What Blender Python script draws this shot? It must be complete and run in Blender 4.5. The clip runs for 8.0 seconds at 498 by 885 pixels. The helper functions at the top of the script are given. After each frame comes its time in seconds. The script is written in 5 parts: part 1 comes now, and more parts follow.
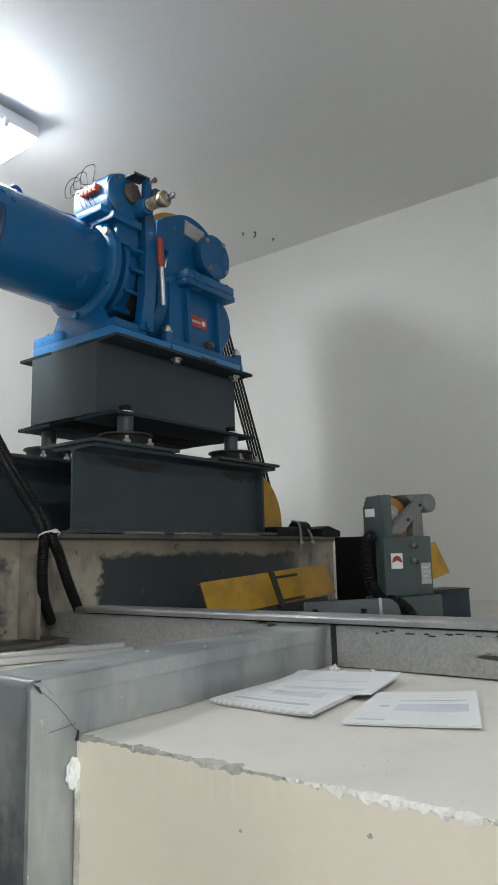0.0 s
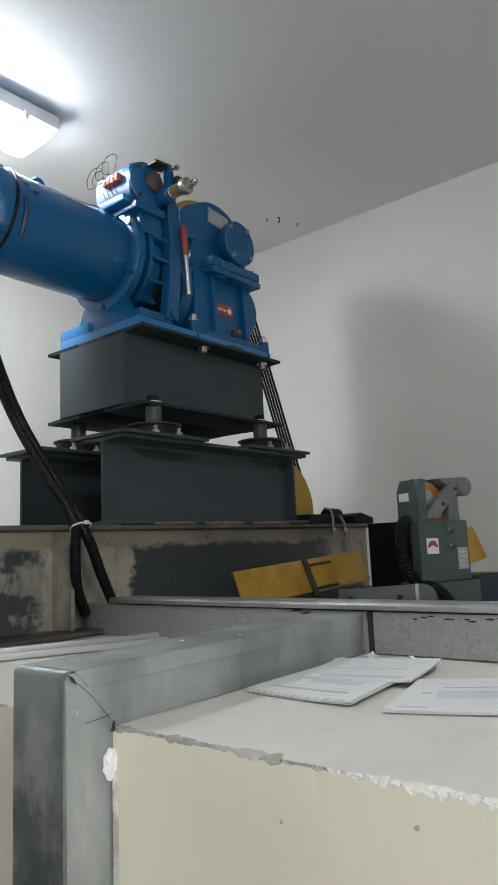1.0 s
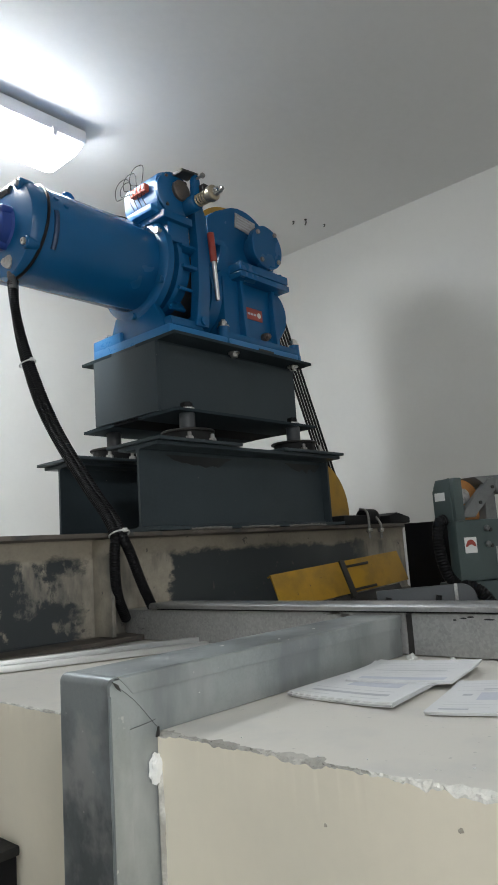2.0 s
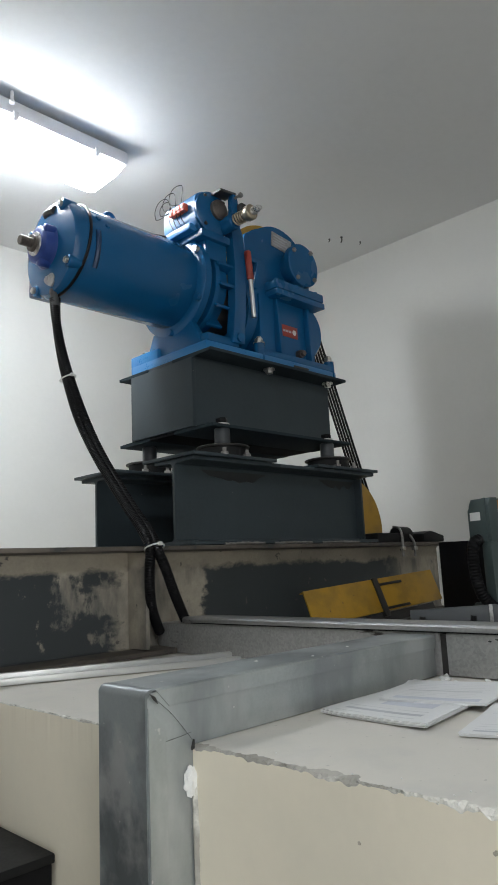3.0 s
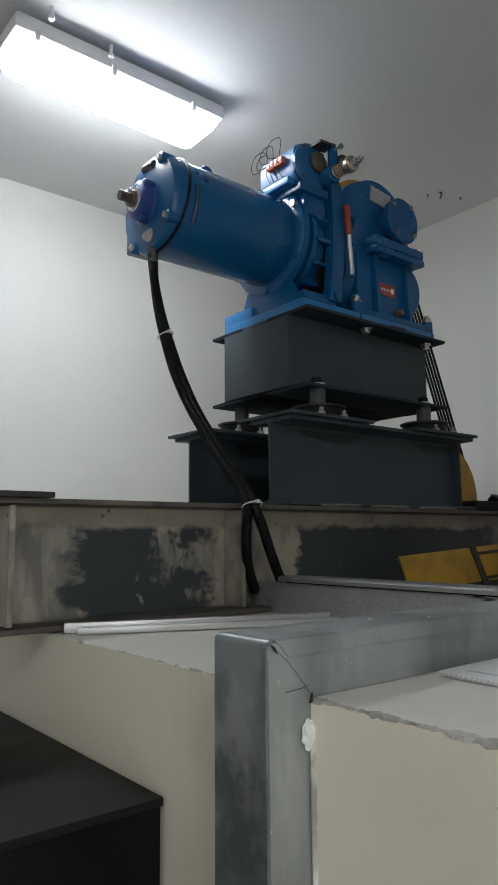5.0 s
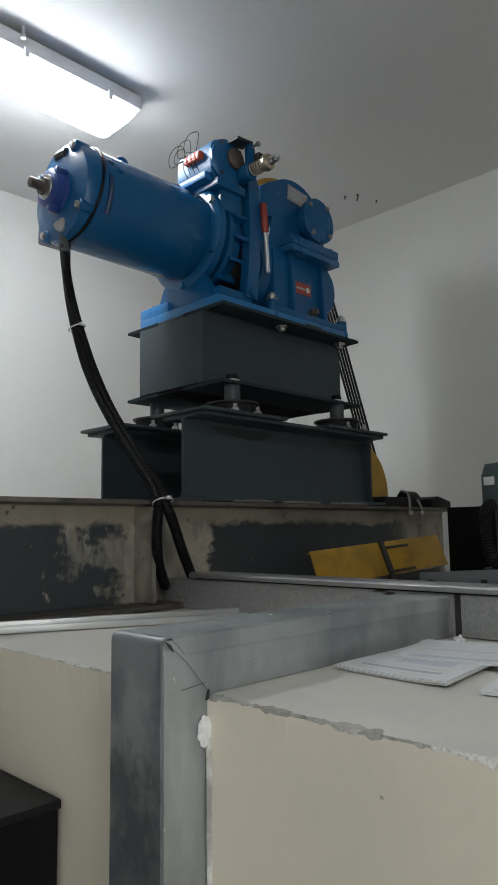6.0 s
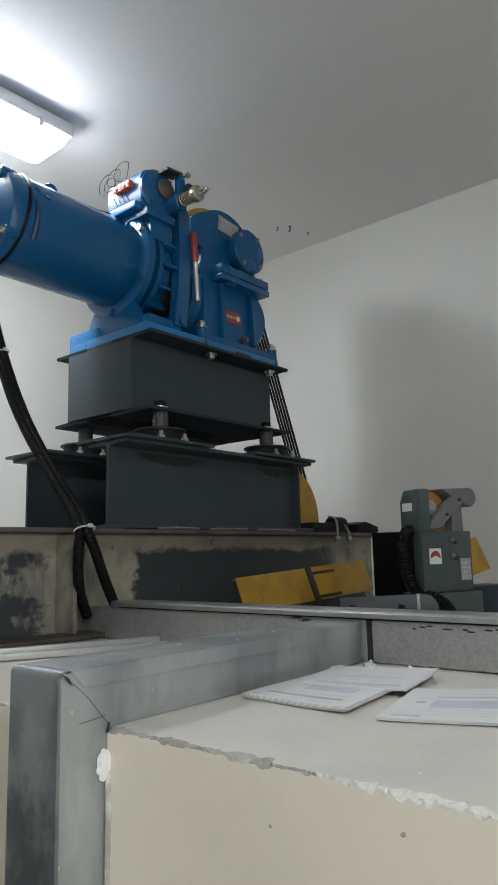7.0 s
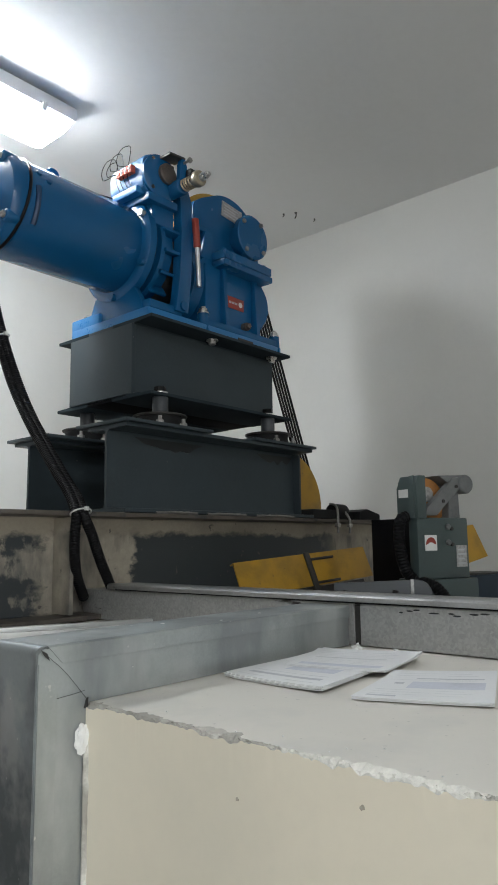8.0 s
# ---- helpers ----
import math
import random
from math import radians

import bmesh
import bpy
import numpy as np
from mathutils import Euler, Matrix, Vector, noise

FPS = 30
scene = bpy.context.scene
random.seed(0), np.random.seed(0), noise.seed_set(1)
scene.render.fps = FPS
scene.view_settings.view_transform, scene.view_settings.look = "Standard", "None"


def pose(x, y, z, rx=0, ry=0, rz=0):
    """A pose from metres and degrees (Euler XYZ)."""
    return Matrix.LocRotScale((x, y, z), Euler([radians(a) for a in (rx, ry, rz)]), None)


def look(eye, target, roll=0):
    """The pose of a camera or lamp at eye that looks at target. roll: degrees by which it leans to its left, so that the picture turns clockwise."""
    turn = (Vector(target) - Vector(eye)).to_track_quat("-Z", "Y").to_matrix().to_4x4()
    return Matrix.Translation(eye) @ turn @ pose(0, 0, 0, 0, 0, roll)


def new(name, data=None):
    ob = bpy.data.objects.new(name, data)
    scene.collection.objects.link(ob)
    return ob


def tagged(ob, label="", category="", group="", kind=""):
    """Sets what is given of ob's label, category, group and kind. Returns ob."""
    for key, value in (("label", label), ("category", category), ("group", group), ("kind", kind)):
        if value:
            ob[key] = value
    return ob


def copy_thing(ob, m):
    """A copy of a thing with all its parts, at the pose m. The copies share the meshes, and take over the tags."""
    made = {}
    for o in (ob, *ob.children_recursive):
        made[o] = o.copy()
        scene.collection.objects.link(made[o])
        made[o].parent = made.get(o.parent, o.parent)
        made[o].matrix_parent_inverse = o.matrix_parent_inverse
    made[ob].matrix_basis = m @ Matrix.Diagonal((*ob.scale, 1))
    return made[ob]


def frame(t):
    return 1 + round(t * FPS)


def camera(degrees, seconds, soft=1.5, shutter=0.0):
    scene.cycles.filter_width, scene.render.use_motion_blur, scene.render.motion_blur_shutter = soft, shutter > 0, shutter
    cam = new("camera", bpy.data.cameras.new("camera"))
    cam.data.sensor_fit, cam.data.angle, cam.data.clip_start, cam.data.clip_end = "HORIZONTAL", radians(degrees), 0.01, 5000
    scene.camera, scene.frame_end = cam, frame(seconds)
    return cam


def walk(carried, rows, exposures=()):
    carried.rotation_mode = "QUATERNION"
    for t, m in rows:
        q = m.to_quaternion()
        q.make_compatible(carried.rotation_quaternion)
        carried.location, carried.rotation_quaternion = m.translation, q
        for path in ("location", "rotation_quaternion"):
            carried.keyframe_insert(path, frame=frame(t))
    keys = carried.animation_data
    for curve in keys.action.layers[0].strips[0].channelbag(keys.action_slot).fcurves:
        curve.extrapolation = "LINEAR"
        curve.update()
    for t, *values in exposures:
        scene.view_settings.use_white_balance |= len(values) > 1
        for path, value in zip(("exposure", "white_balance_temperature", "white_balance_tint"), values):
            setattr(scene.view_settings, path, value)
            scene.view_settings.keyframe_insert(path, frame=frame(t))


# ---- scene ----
cam = camera(39.2, 8.0, soft=1.7)
PATH = [
    (0, (0.405, 0.248, 1.611), (1.984, 1.434, 1.929), -1.4),
    (0.3, (0.412, 0.256, 1.605), (1.964, 1.48, 1.908), -2.4),
    (0.5, (0.411, 0.254, 1.608), (1.963, 1.478, 1.913), -2.5),
    (1, (0.42, 0.262, 1.607), (1.95, 1.516, 1.9), -2.5),
    (1.2, (0.417, 0.259, 1.608), (1.94, 1.524, 1.892), -2.4),
    (1.5, (0.413, 0.259, 1.61), (1.919, 1.541, 1.909), -2.3),
    (1.8, (0.411, 0.259, 1.613), (1.914, 1.548, 1.899), -2.7),
    (2, (0.412, 0.255, 1.612), (1.879, 1.58, 1.914), -3.8),
    (3.5, (0.392, 0.249, 1.615), (1.775, 1.649, 1.97), -2.0),
    (3.8, (0.394, 0.261, 1.611), (1.767, 1.673, 1.96), -1.8),
    (4, (0.393, 0.266, 1.608), (1.746, 1.704, 1.932), -1.7),
    (4.3, (0.39, 0.295, 1.603), (1.705, 1.774, 1.895), -0.5),
    (4.5, (0.386, 0.301, 1.601), (1.67, 1.811, 1.868), -0.4),
    (4.7, (0.383, 0.308, 1.599), (1.623, 1.853, 1.867), -0.6),
    (5.8, (0.395, 0.303, 1.595), (1.743, 1.76, 1.842), -0.3),
    (6, (0.403, 0.291, 1.599), (1.811, 1.689, 1.849), -0.8),
    (6.2, (0.418, 0.287, 1.6), (1.872, 1.636, 1.864), -1.0),
    (6.5, (0.414, 0.268, 1.604), (1.908, 1.569, 1.877), -0.8),
    (6.8, (0.417, 0.258, 1.605), (1.921, 1.536, 1.927), -0.9),
    (7, (0.422, 0.25, 1.604), (1.933, 1.522, 1.919), -1.3),
    (7.2, (0.429, 0.239, 1.602), (1.957, 1.493, 1.907), -1.9),
    (7.5, (0.433, 0.232, 1.6), (1.954, 1.499, 1.886), -1.3),
    (7.8, (0.437, 0.229, 1.597), (1.941, 1.517, 1.881), -1.0),
    (8, (0.443, 0.222, 1.594), (1.934, 1.524, 1.879), -0.7),
]
EXPOSURES = [(0, 0.43), (0.5, 0.36), (1, 0.32), (1.5, 0.24), (2, 0.23), (3.5, 0.04), (4, -0.11), (4.5, -0.31), (4.7, -0.34), (5.8, -0.43), (6, -0.30), (6.2, -0.26), (6.5, 0.01), (7, 0.13), (7.5, 0.22), (8, 0.23)]
walk(cam, [(t, look(eye, target, roll)) for t, eye, target, roll in PATH], EXPOSURES)

# ---- light ----
world = bpy.data.worlds.new("world")
scene.world = world
world.use_nodes = True
_wn = world.node_tree.nodes
_sky = _wn.new("ShaderNodeTexSky")
_sky.sky_type, _sky.sun_disc = "NISHITA", False
_sky.sun_elevation, _sky.sun_rotation = radians(40), radians(100)
world.node_tree.links.new(_sky.outputs[0], _wn["Background"].inputs[0])
_wn["Background"].inputs[1].default_value = 0.1
LAMP_POWER = 43.0
FILL_POWER = 25.0

# ---- plan, in metres ----
CEIL = 2.98
WALL_X, WALL_Y = 2.91, 2.877          # the two walls behind the machine
BACK_X, BACK_Y = -1.3, -2.4           # the two walls behind the camera
PLINTH_X, PLINTH_Z = 0.900, 1.432     # front face and top of the masonry plinth
BEAM_Y, BEAM_TOP = 1.495, 1.667       # near flange edge and top of the main beam
AXIS_Y, AXIS_Z = 1.80, 2.452          # motor axis, along x


# ---- mesh helpers ----
def bm_new():
    return bmesh.new()


def add_box(bm, lo, hi, bevel=0.0, turn=None):
    r = bmesh.ops.create_cube(bm, size=1.0)
    c = [(a + b) / 2 for a, b in zip(lo, hi)]
    s = [max(b - a, 1e-4) for a, b in zip(lo, hi)]
    vs = r["verts"]
    for v in vs:
        v.co = Vector((v.co.x * s[0] + c[0], v.co.y * s[1] + c[1], v.co.z * s[2] + c[2]))
    if bevel:
        es = list({e for v in vs for e in v.link_edges})
        out = bmesh.ops.bevel(bm, geom=es, offset=bevel, segments=2, profile=0.6, affect="EDGES")
        vs = list({v for f in out["faces"] for v in f.verts} | {v for v in vs if v.is_valid})
    if turn is not None:
        bmesh.ops.transform(bm, matrix=turn, verts=[v for v in vs if v.is_valid])
    return bm


def frame_of(way):
    way = Vector(way).normalized()
    side = way.cross(Vector((0, 0, 1)) if abs(way.z) < 0.9 else Vector((1, 0, 0))).normalized()
    return way, side, side.cross(way)


def add_lathe(bm, p0, way, profile, seg=32, cap=True):
    """Turns a profile of (along, radius) about the line from p0."""
    way, side, up = frame_of(way)
    p0 = Vector(p0)
    rings = []
    for a, r in profile:
        rings.append([bm.verts.new(p0 + way * a + (side * math.cos(2 * math.pi * k / seg) + up * math.sin(2 * math.pi * k / seg)) * r) for k in range(seg)])
    for A, B in zip(rings, rings[1:]):
        for k in range(seg):
            bm.faces.new((A[k], A[(k + 1) % seg], B[(k + 1) % seg], B[k]))
    if cap:
        bm.faces.new(rings[0])
        bm.faces.new(rings[-1])
    return bm


def add_cyl(bm, p0, p1, r, seg=24, r1=None, bevel=0.0):
    p0, p1 = Vector(p0), Vector(p1)
    d = (p1 - p0).length
    r1 = r if r1 is None else r1
    prof = [(0, r), (d, r1)]
    if bevel:
        prof = [(0, r - bevel), (bevel * 0.4, r - bevel * 0.4), (bevel, r), (d - bevel, r1), (d - bevel * 0.4, r1 - bevel * 0.4), (d, r1 - bevel)]
    return add_lathe(bm, p0, p1 - p0, prof, seg)


def add_prism(bm, pts, axis, lo, hi, bevel=0.0):
    """Extrudes an outline along an axis. Outline: (y, z) for x, (x, z) for y, (x, y) for z."""
    def at(p, h):
        return {"x": (h, p[0], p[1]), "y": (p[0], h, p[1]), "z": (p[0], p[1], h)}[axis]
    a = [bm.verts.new(at(p, lo)) for p in pts]
    b = [bm.verts.new(at(p, hi)) for p in pts]
    n = len(pts)
    fs = [bm.faces.new(a), bm.faces.new(b)]
    fs += [bm.faces.new((a[i], a[(i + 1) % n], b[(i + 1) % n], b[i])) for i in range(n)]
    if bevel:
        bmesh.ops.bevel(bm, geom=list({e for f in fs for e in f.edges}), offset=bevel, segments=2, profile=0.6, affect="EDGES")
    return bm


def smooth_path(pts, steps):
    """Catmull-Rom through the points."""
    P = [Vector(p) for p in pts]
    P = [2 * P[0] - P[1]] + P + [2 * P[-1] - P[-2]]
    out = []
    for i in range(1, len(P) - 2):
        for k in range(steps):
            t = k / steps
            a, b, c, d = P[i - 1], P[i], P[i + 1], P[i + 2]
            out.append(0.5 * (2 * b + (c - a) * t + (2 * a - 5 * b + 4 * c - d) * t * t + (3 * b - a - 3 * c + d) * t ** 3))
    out.append(P[-2])
    return out


def add_tube(bm, pts, r, seg=10, steps=10, ridge=0.0, pitch=0.0):
    path = smooth_path(pts, steps)
    if pitch:
        dense, rest = [path[0]], 0.0
        for a, b in zip(path, path[1:]):
            L = (b - a).length
            s = pitch / 2 - rest
            while s <= L:
                dense.append(a.lerp(b, s / L))
                s += pitch / 2
            rest = (rest + L) % (pitch / 2)
        path = dense
    side, rings = None, []
    for i, p in enumerate(path):
        way = (path[min(i + 1, len(path) - 1)] - path[max(i - 1, 0)]).normalized()
        if side is None:
            side = frame_of(way)[1]
        side = (side - way * side.dot(way)).normalized()
        up = way.cross(side)
        rr = r - (ridge if ridge and i % 2 else 0)
        rings.append([bm.verts.new(p + (side * math.cos(2 * math.pi * k / seg) + up * math.sin(2 * math.pi * k / seg)) * rr) for k in range(seg)])
    for A, B in zip(rings, rings[1:]):
        for k in range(seg):
            bm.faces.new((A[k], A[(k + 1) % seg], B[(k + 1) % seg], B[k]))
    bm.faces.new(rings[0])
    bm.faces.new(rings[-1])
    return bm


def finish(ob, bm, smooth=35.0):
    bmesh.ops.recalc_face_normals(bm, faces=bm.faces)
    for f in bm.faces:
        f.smooth = True
    lim = radians(smooth)
    for e in bm.edges:
        e.smooth = len(e.link_faces) == 2 and e.calc_face_angle(0.0) < lim
    bm.to_mesh(ob.data)
    bm.free()


def world_origin(ob):
    p = Vector((0, 0, 0))
    while ob is not None:
        p += Vector(ob.location)
        ob = ob.parent
    return p


def part(name, bm, material, parent, label="", smooth=35.0):
    """One mesh object under a thing or a part; the bmesh is in world metres."""
    ob = new(name, bpy.data.meshes.new(name))
    bmesh.ops.translate(bm, verts=bm.verts, vec=-world_origin(parent))
    finish(ob, bm, smooth)
    for m in (material if isinstance(material, (list, tuple)) else [material]):
        ob.data.materials.append(m)
    ob.parent = parent
    return tagged(ob, label)


def thing(name, base, label, category, group="", kind=""):
    ob = new(name)
    ob.location = base
    ob.empty_display_size = 0.05
    return tagged(ob, label, category, group, kind)


def solid(name, bm, material, label, category, group="", kind="", smooth=35.0):
    """A thing that is one mesh, its origin at the middle of its base."""
    ob = new(name, bpy.data.meshes.new(name))
    cs = [v.co for v in bm.verts]
    base = Vector(((min(c.x for c in cs) + max(c.x for c in cs)) / 2, (min(c.y for c in cs) + max(c.y for c in cs)) / 2, min(c.z for c in cs)))
    bmesh.ops.translate(bm, verts=bm.verts, vec=-base)
    ob.location = base
    finish(ob, bm, smooth)
    for m in (material if isinstance(material, (list, tuple)) else [material]):
        ob.data.materials.append(m)
    return tagged(ob, label, category, group, kind)


# ---- materials ----
class Mat:
    """A node material in world metres with grain, wear and relief."""

    def __init__(self, name, colour, rough=0.5, metal=0.0, spread=0.08, scale=18.0, fine=220.0, bump=0.0, rough_spread=0.1, coat=0.0, spec=0.5):
        self.m = bpy.data.materials.new(name)
        self.m.use_nodes = True
        self.nt = self.m.node_tree
        self.n, self.l = self.nt.nodes, self.nt.links
        self.b = self.n["Principled BSDF"]
        self.b.inputs["Metallic"].default_value = metal
        self.b.inputs["Coat Weight"].default_value = coat
        self.b.inputs["Specular IOR Level"].default_value = spec
        self.geo = self.n.new("ShaderNodeNewGeometry").outputs["Position"]
        big, small = self.noise(scale, 4.0), self.noise(fine, 3.0)
        both = self.math("ADD", self.math("MULTIPLY", big, 0.65), self.math("MULTIPLY", small, 0.35))
        self.both, self.big, self.small = both, big, small
        c = Vector(colour)
        self.colour = self.ramp(both, [(0.3, c * (1 - spread * 1.6)), (0.5, c), (0.7, c * (1 + spread))])
        self.rough = self.remap(both, 0.3, 0.7, max(rough - rough_spread, 0.02), min(rough + rough_spread, 1.0))
        self.height = both
        self.bump = bump

    def noise(self, scale, detail=3.0, rough=0.55, stretch=None):
        t = self.n.new("ShaderNodeTexNoise")
        t.inputs["Scale"].default_value, t.inputs["Detail"].default_value, t.inputs["Roughness"].default_value = scale, detail, rough
        if stretch:
            v = self.n.new("ShaderNodeVectorMath")
            v.operation = "MULTIPLY"
            v.inputs[1].default_value = stretch
            self.l.new(self.geo, v.inputs[0])
            self.l.new(v.outputs[0], t.inputs["Vector"])
        else:
            self.l.new(self.geo, t.inputs["Vector"])
        return t.outputs["Fac"]

    def cells(self, scale):
        t = self.n.new("ShaderNodeTexVoronoi")
        t.inputs["Scale"].default_value = scale
        self.l.new(self.geo, t.inputs["Vector"])
        s = self.n.new("ShaderNodeSeparateColor")
        self.l.new(t.outputs["Color"], s.inputs[0])
        return s.outputs[0]

    def math(self, op, a, b=0.0, clamp=False):
        t = self.n.new("ShaderNodeMath")
        t.operation, t.use_clamp = op, clamp
        for k, v in enumerate((a, b)):
            if isinstance(v, (int, float)):
                t.inputs[k].default_value = v
            else:
                self.l.new(v, t.inputs[k])
        return t.outputs[0]

    def remap(self, v, a, b, c, d):
        t = self.n.new("ShaderNodeMapRange")
        for k, x in zip((1, 2, 3, 4), (a, b, c, d)):
            t.inputs[k].default_value = x
        self.l.new(v, t.inputs[0])
        return t.outputs[0]

    def ramp(self, v, stops):
        t = self.n.new("ShaderNodeValToRGB")
        els = t.color_ramp.elements
        while len(els) < len(stops):
            els.new(0.5)
        for e, (p, c) in zip(els, stops):
            e.position, e.color = p, (*[min(max(x, 0.0), 1.0) for x in c], 1)
        self.l.new(v, t.inputs[0])
        return t.outputs[0]

    def over(self, fac, colour, rough=None):
        """Lays a second colour where fac is 1."""
        t = self.n.new("ShaderNodeMix")
        t.data_type = "RGBA"
        self.l.new(fac, t.inputs[0])
        self.l.new(self.colour, t.inputs[6])
        if isinstance(colour, (tuple, Vector)):
            t.inputs[7].default_value = (*colour, 1)
        else:
            self.l.new(colour, t.inputs[7])
        self.colour = t.outputs[2]
        if rough is not None:
            t = self.n.new("ShaderNodeMix")
            self.l.new(fac, t.inputs[0])
            self.l.new(self.rough, t.inputs[2])
            t.inputs[3].default_value = rough
            self.rough = t.outputs[0]
        return self

    def split(self):
        t = self.n.new("ShaderNodeSeparateXYZ")
        self.l.new(self.geo, t.inputs[0])
        return t.outputs

    def step(self, v, at, soft):
        return self.remap(v, at - soft, at + soft, 0.0, 1.0)

    def done(self):
        self.l.new(self.colour, self.b.inputs["Base Color"])
        self.l.new(self.rough, self.b.inputs["Roughness"])
        if self.bump:
            t = self.n.new("ShaderNodeBump")
            t.inputs["Strength"].default_value = min(self.bump, 1.0)
            t.inputs["Distance"].default_value = 0.002
            self.l.new(self.height, t.inputs["Height"])
            self.l.new(t.outputs[0], self.b.inputs["Normal"])
        return self.m


def plain(name, colour, **kw):
    return Mat(name, colour, **kw).done()


WALL_PAINT = Mat("wall_paint", (0.70, 0.695, 0.67), rough=0.6, spread=0.02, scale=1.6, fine=60, bump=0.12)
WALL_PAINT.over(WALL_PAINT.math("MULTIPLY", WALL_PAINT.step(WALL_PAINT.noise(2.2, 5), 0.62, 0.1), 0.25), (0.57, 0.565, 0.55))
WALL_PAINT = WALL_PAINT.done()
CEIL_PAINT = Mat("ceiling_paint", (0.68, 0.68, 0.675), rough=0.75, spread=0.03, scale=1.2, fine=40, bump=0.15).done()
FLOOR_PAINT = Mat("floor_paint", (0.22, 0.22, 0.21), rough=0.5, spread=0.12, scale=3, bump=0.2).done()

_m = Mat("plinth_front_paint", (0.84, 0.77, 0.63), rough=0.55, spread=0.02, scale=5, fine=90, bump=0.12)
_m.over(_m.math("MULTIPLY", _m.step(_m.noise(3.5, 5, stretch=(1, 1, 0.8)), 0.6, 0.12), 0.3), (0.60, 0.58, 0.50))
PLINTH_FRONT = _m.done()
_m = Mat("plinth_top_paint", (0.675, 0.645, 0.585), rough=0.5, spread=0.03, scale=6, fine=140, bump=0.15)
_m.over(_m.math("MULTIPLY", _m.step(_m.noise(9, 5), 0.58, 0.08), 0.35), (0.50, 0.50, 0.48))
_m.over(_m.math("MULTIPLY", _m.step(_m.noise(120, 2), 0.72, 0.02), 0.5), (0.36, 0.35, 0.33))
PLINTH_TOP = _m.done()
_m = Mat("bare_plaster", (0.74, 0.72, 0.66), rough=0.9, spread=0.12, scale=60, fine=500, bump=0.8)
_m.over(_m.step(_m.noise(22, 5), 0.57, 0.05), (0.40, 0.385, 0.34))
_x, _y, _z = _m.split()
_yy = _m.math("ADD", _y, _m.math("MULTIPLY", _m.math("SUBTRACT", _m.noise(40, 5), 0.5), 0.16))
_m.over(_m.math("MULTIPLY", _m.math("MULTIPLY", _m.step(_yy, 0.655, 0.02), _m.math("SUBTRACT", 1.0, _m.step(_yy, 0.85, 0.02))), 0.7), (0.33, 0.31, 0.275))
PLASTER = _m.done()
FILLER = plain("white_filler", (0.82, 0.82, 0.80), rough=0.9, spread=0.05, scale=50, bump=0.6)

_m = Mat("galvanised_steel", (0.46, 0.495, 0.49), rough=0.42, metal=0.65, spread=0.1, scale=9, fine=300, rough_spread=0.12, bump=0.04)
_m.over(_m.math("MULTIPLY", _m.step(_m.noise(15, 5), 0.56, 0.07), 0.35), (0.60, 0.605, 0.60), 0.6)
_m.over(_m.math("MULTIPLY", _m.step(_m.noise(6, 5, stretch=(1.5, 1.5, 0.6)), 0.53, 0.08), 0.6), (0.22, 0.235, 0.245))
_m.over(_m.math("MULTIPLY", _m.step(_m.noise(80, 2), 0.74, 0.02), 0.8), (0.75, 0.75, 0.72), 0.8)
GALV = _m.done()
# stain blotches over a base darkened to carry the front face's shade
_m = Mat("stained_shaded_galvanised_steel", (0.31, 0.335, 0.345), rough=0.42, metal=0.75, spread=0.12, scale=9, fine=300, rough_spread=0.12, bump=0.04)
_m.over(_m.math("MULTIPLY", _m.step(_m.noise(9, 6, 0.55, stretch=(1, 1.1, 0.85)), 0.52, 0.07), 0.75), (0.155, 0.165, 0.175), 0.5)
_m.over(_m.math("MULTIPLY", _m.step(_m.noise(14, 6, 0.55, stretch=(1, 1.0, 0.85)), 0.60, 0.05), 0.55), (0.52, 0.51, 0.50), 0.6)
_m.over(_m.math("MULTIPLY", _m.step(_m.noise(80, 2), 0.74, 0.02), 0.8), (0.75, 0.75, 0.72), 0.8)
GALV_STAINED_SHADED = _m.done()
_m = Mat("weathered_zinc", (0.36, 0.36, 0.355), rough=0.45, metal=0.45, spread=0.1, scale=30, fine=600, bump=0.3)
_c = _m.cells(260)
_m.over(_m.math("MULTIPLY", _c, 0.6), (0.50, 0.50, 0.49), 0.38)
_m.over(_m.step(_m.noise(22, 5, stretch=(1, 0.5, 2.2)), 0.66, 0.03), (0.07, 0.065, 0.06), 0.7)
ZINC = _m.done()
_m = Mat("worn_zinc_lid", (0.42, 0.42, 0.42), rough=0.40, metal=0.80, spread=0.14, scale=14, fine=260, bump=0.5, rough_spread=0.08)
_m.over(_m.math("MULTIPLY", _m.cells(240), 0.35), (0.52, 0.52, 0.51), 0.30)
_m.over(_m.step(_m.noise(26, 5, stretch=(1, 0.4, 1)), 0.70, 0.03), (0.12, 0.115, 0.11), 0.6)
ZINC_LID = _m.done()

_m = Mat("grey_steel_paint", (0.039, 0.052, 0.060), spec=0.24, rough=0.42, spread=0.12, scale=5, fine=120, bump=0.05)
_m.over(_m.math("MULTIPLY", _m.step(_m.noise(7, 5), 0.6, 0.08), 0.4), (0.045, 0.060, 0.068), 0.34)
_m.over(_m.step(_m.noise(60, 3), 0.76, 0.015), (0.18, 0.18, 0.17), 0.6)
STEEL_PAINT = _m.done()
# darker, duller copy of the grey paint: shade put into the base-beam flanges
STEEL_SHADED = plain("shaded_grey_steel_paint", (0.030, 0.041, 0.048), spec=0.05, rough=0.85, spread=0.15, scale=6, bump=0.05)
UNDER_SHADE = plain("black_under_shade", (0.010, 0.010, 0.011), spec=0.05, rough=0.9, spread=0.2, scale=12, bump=0.1)
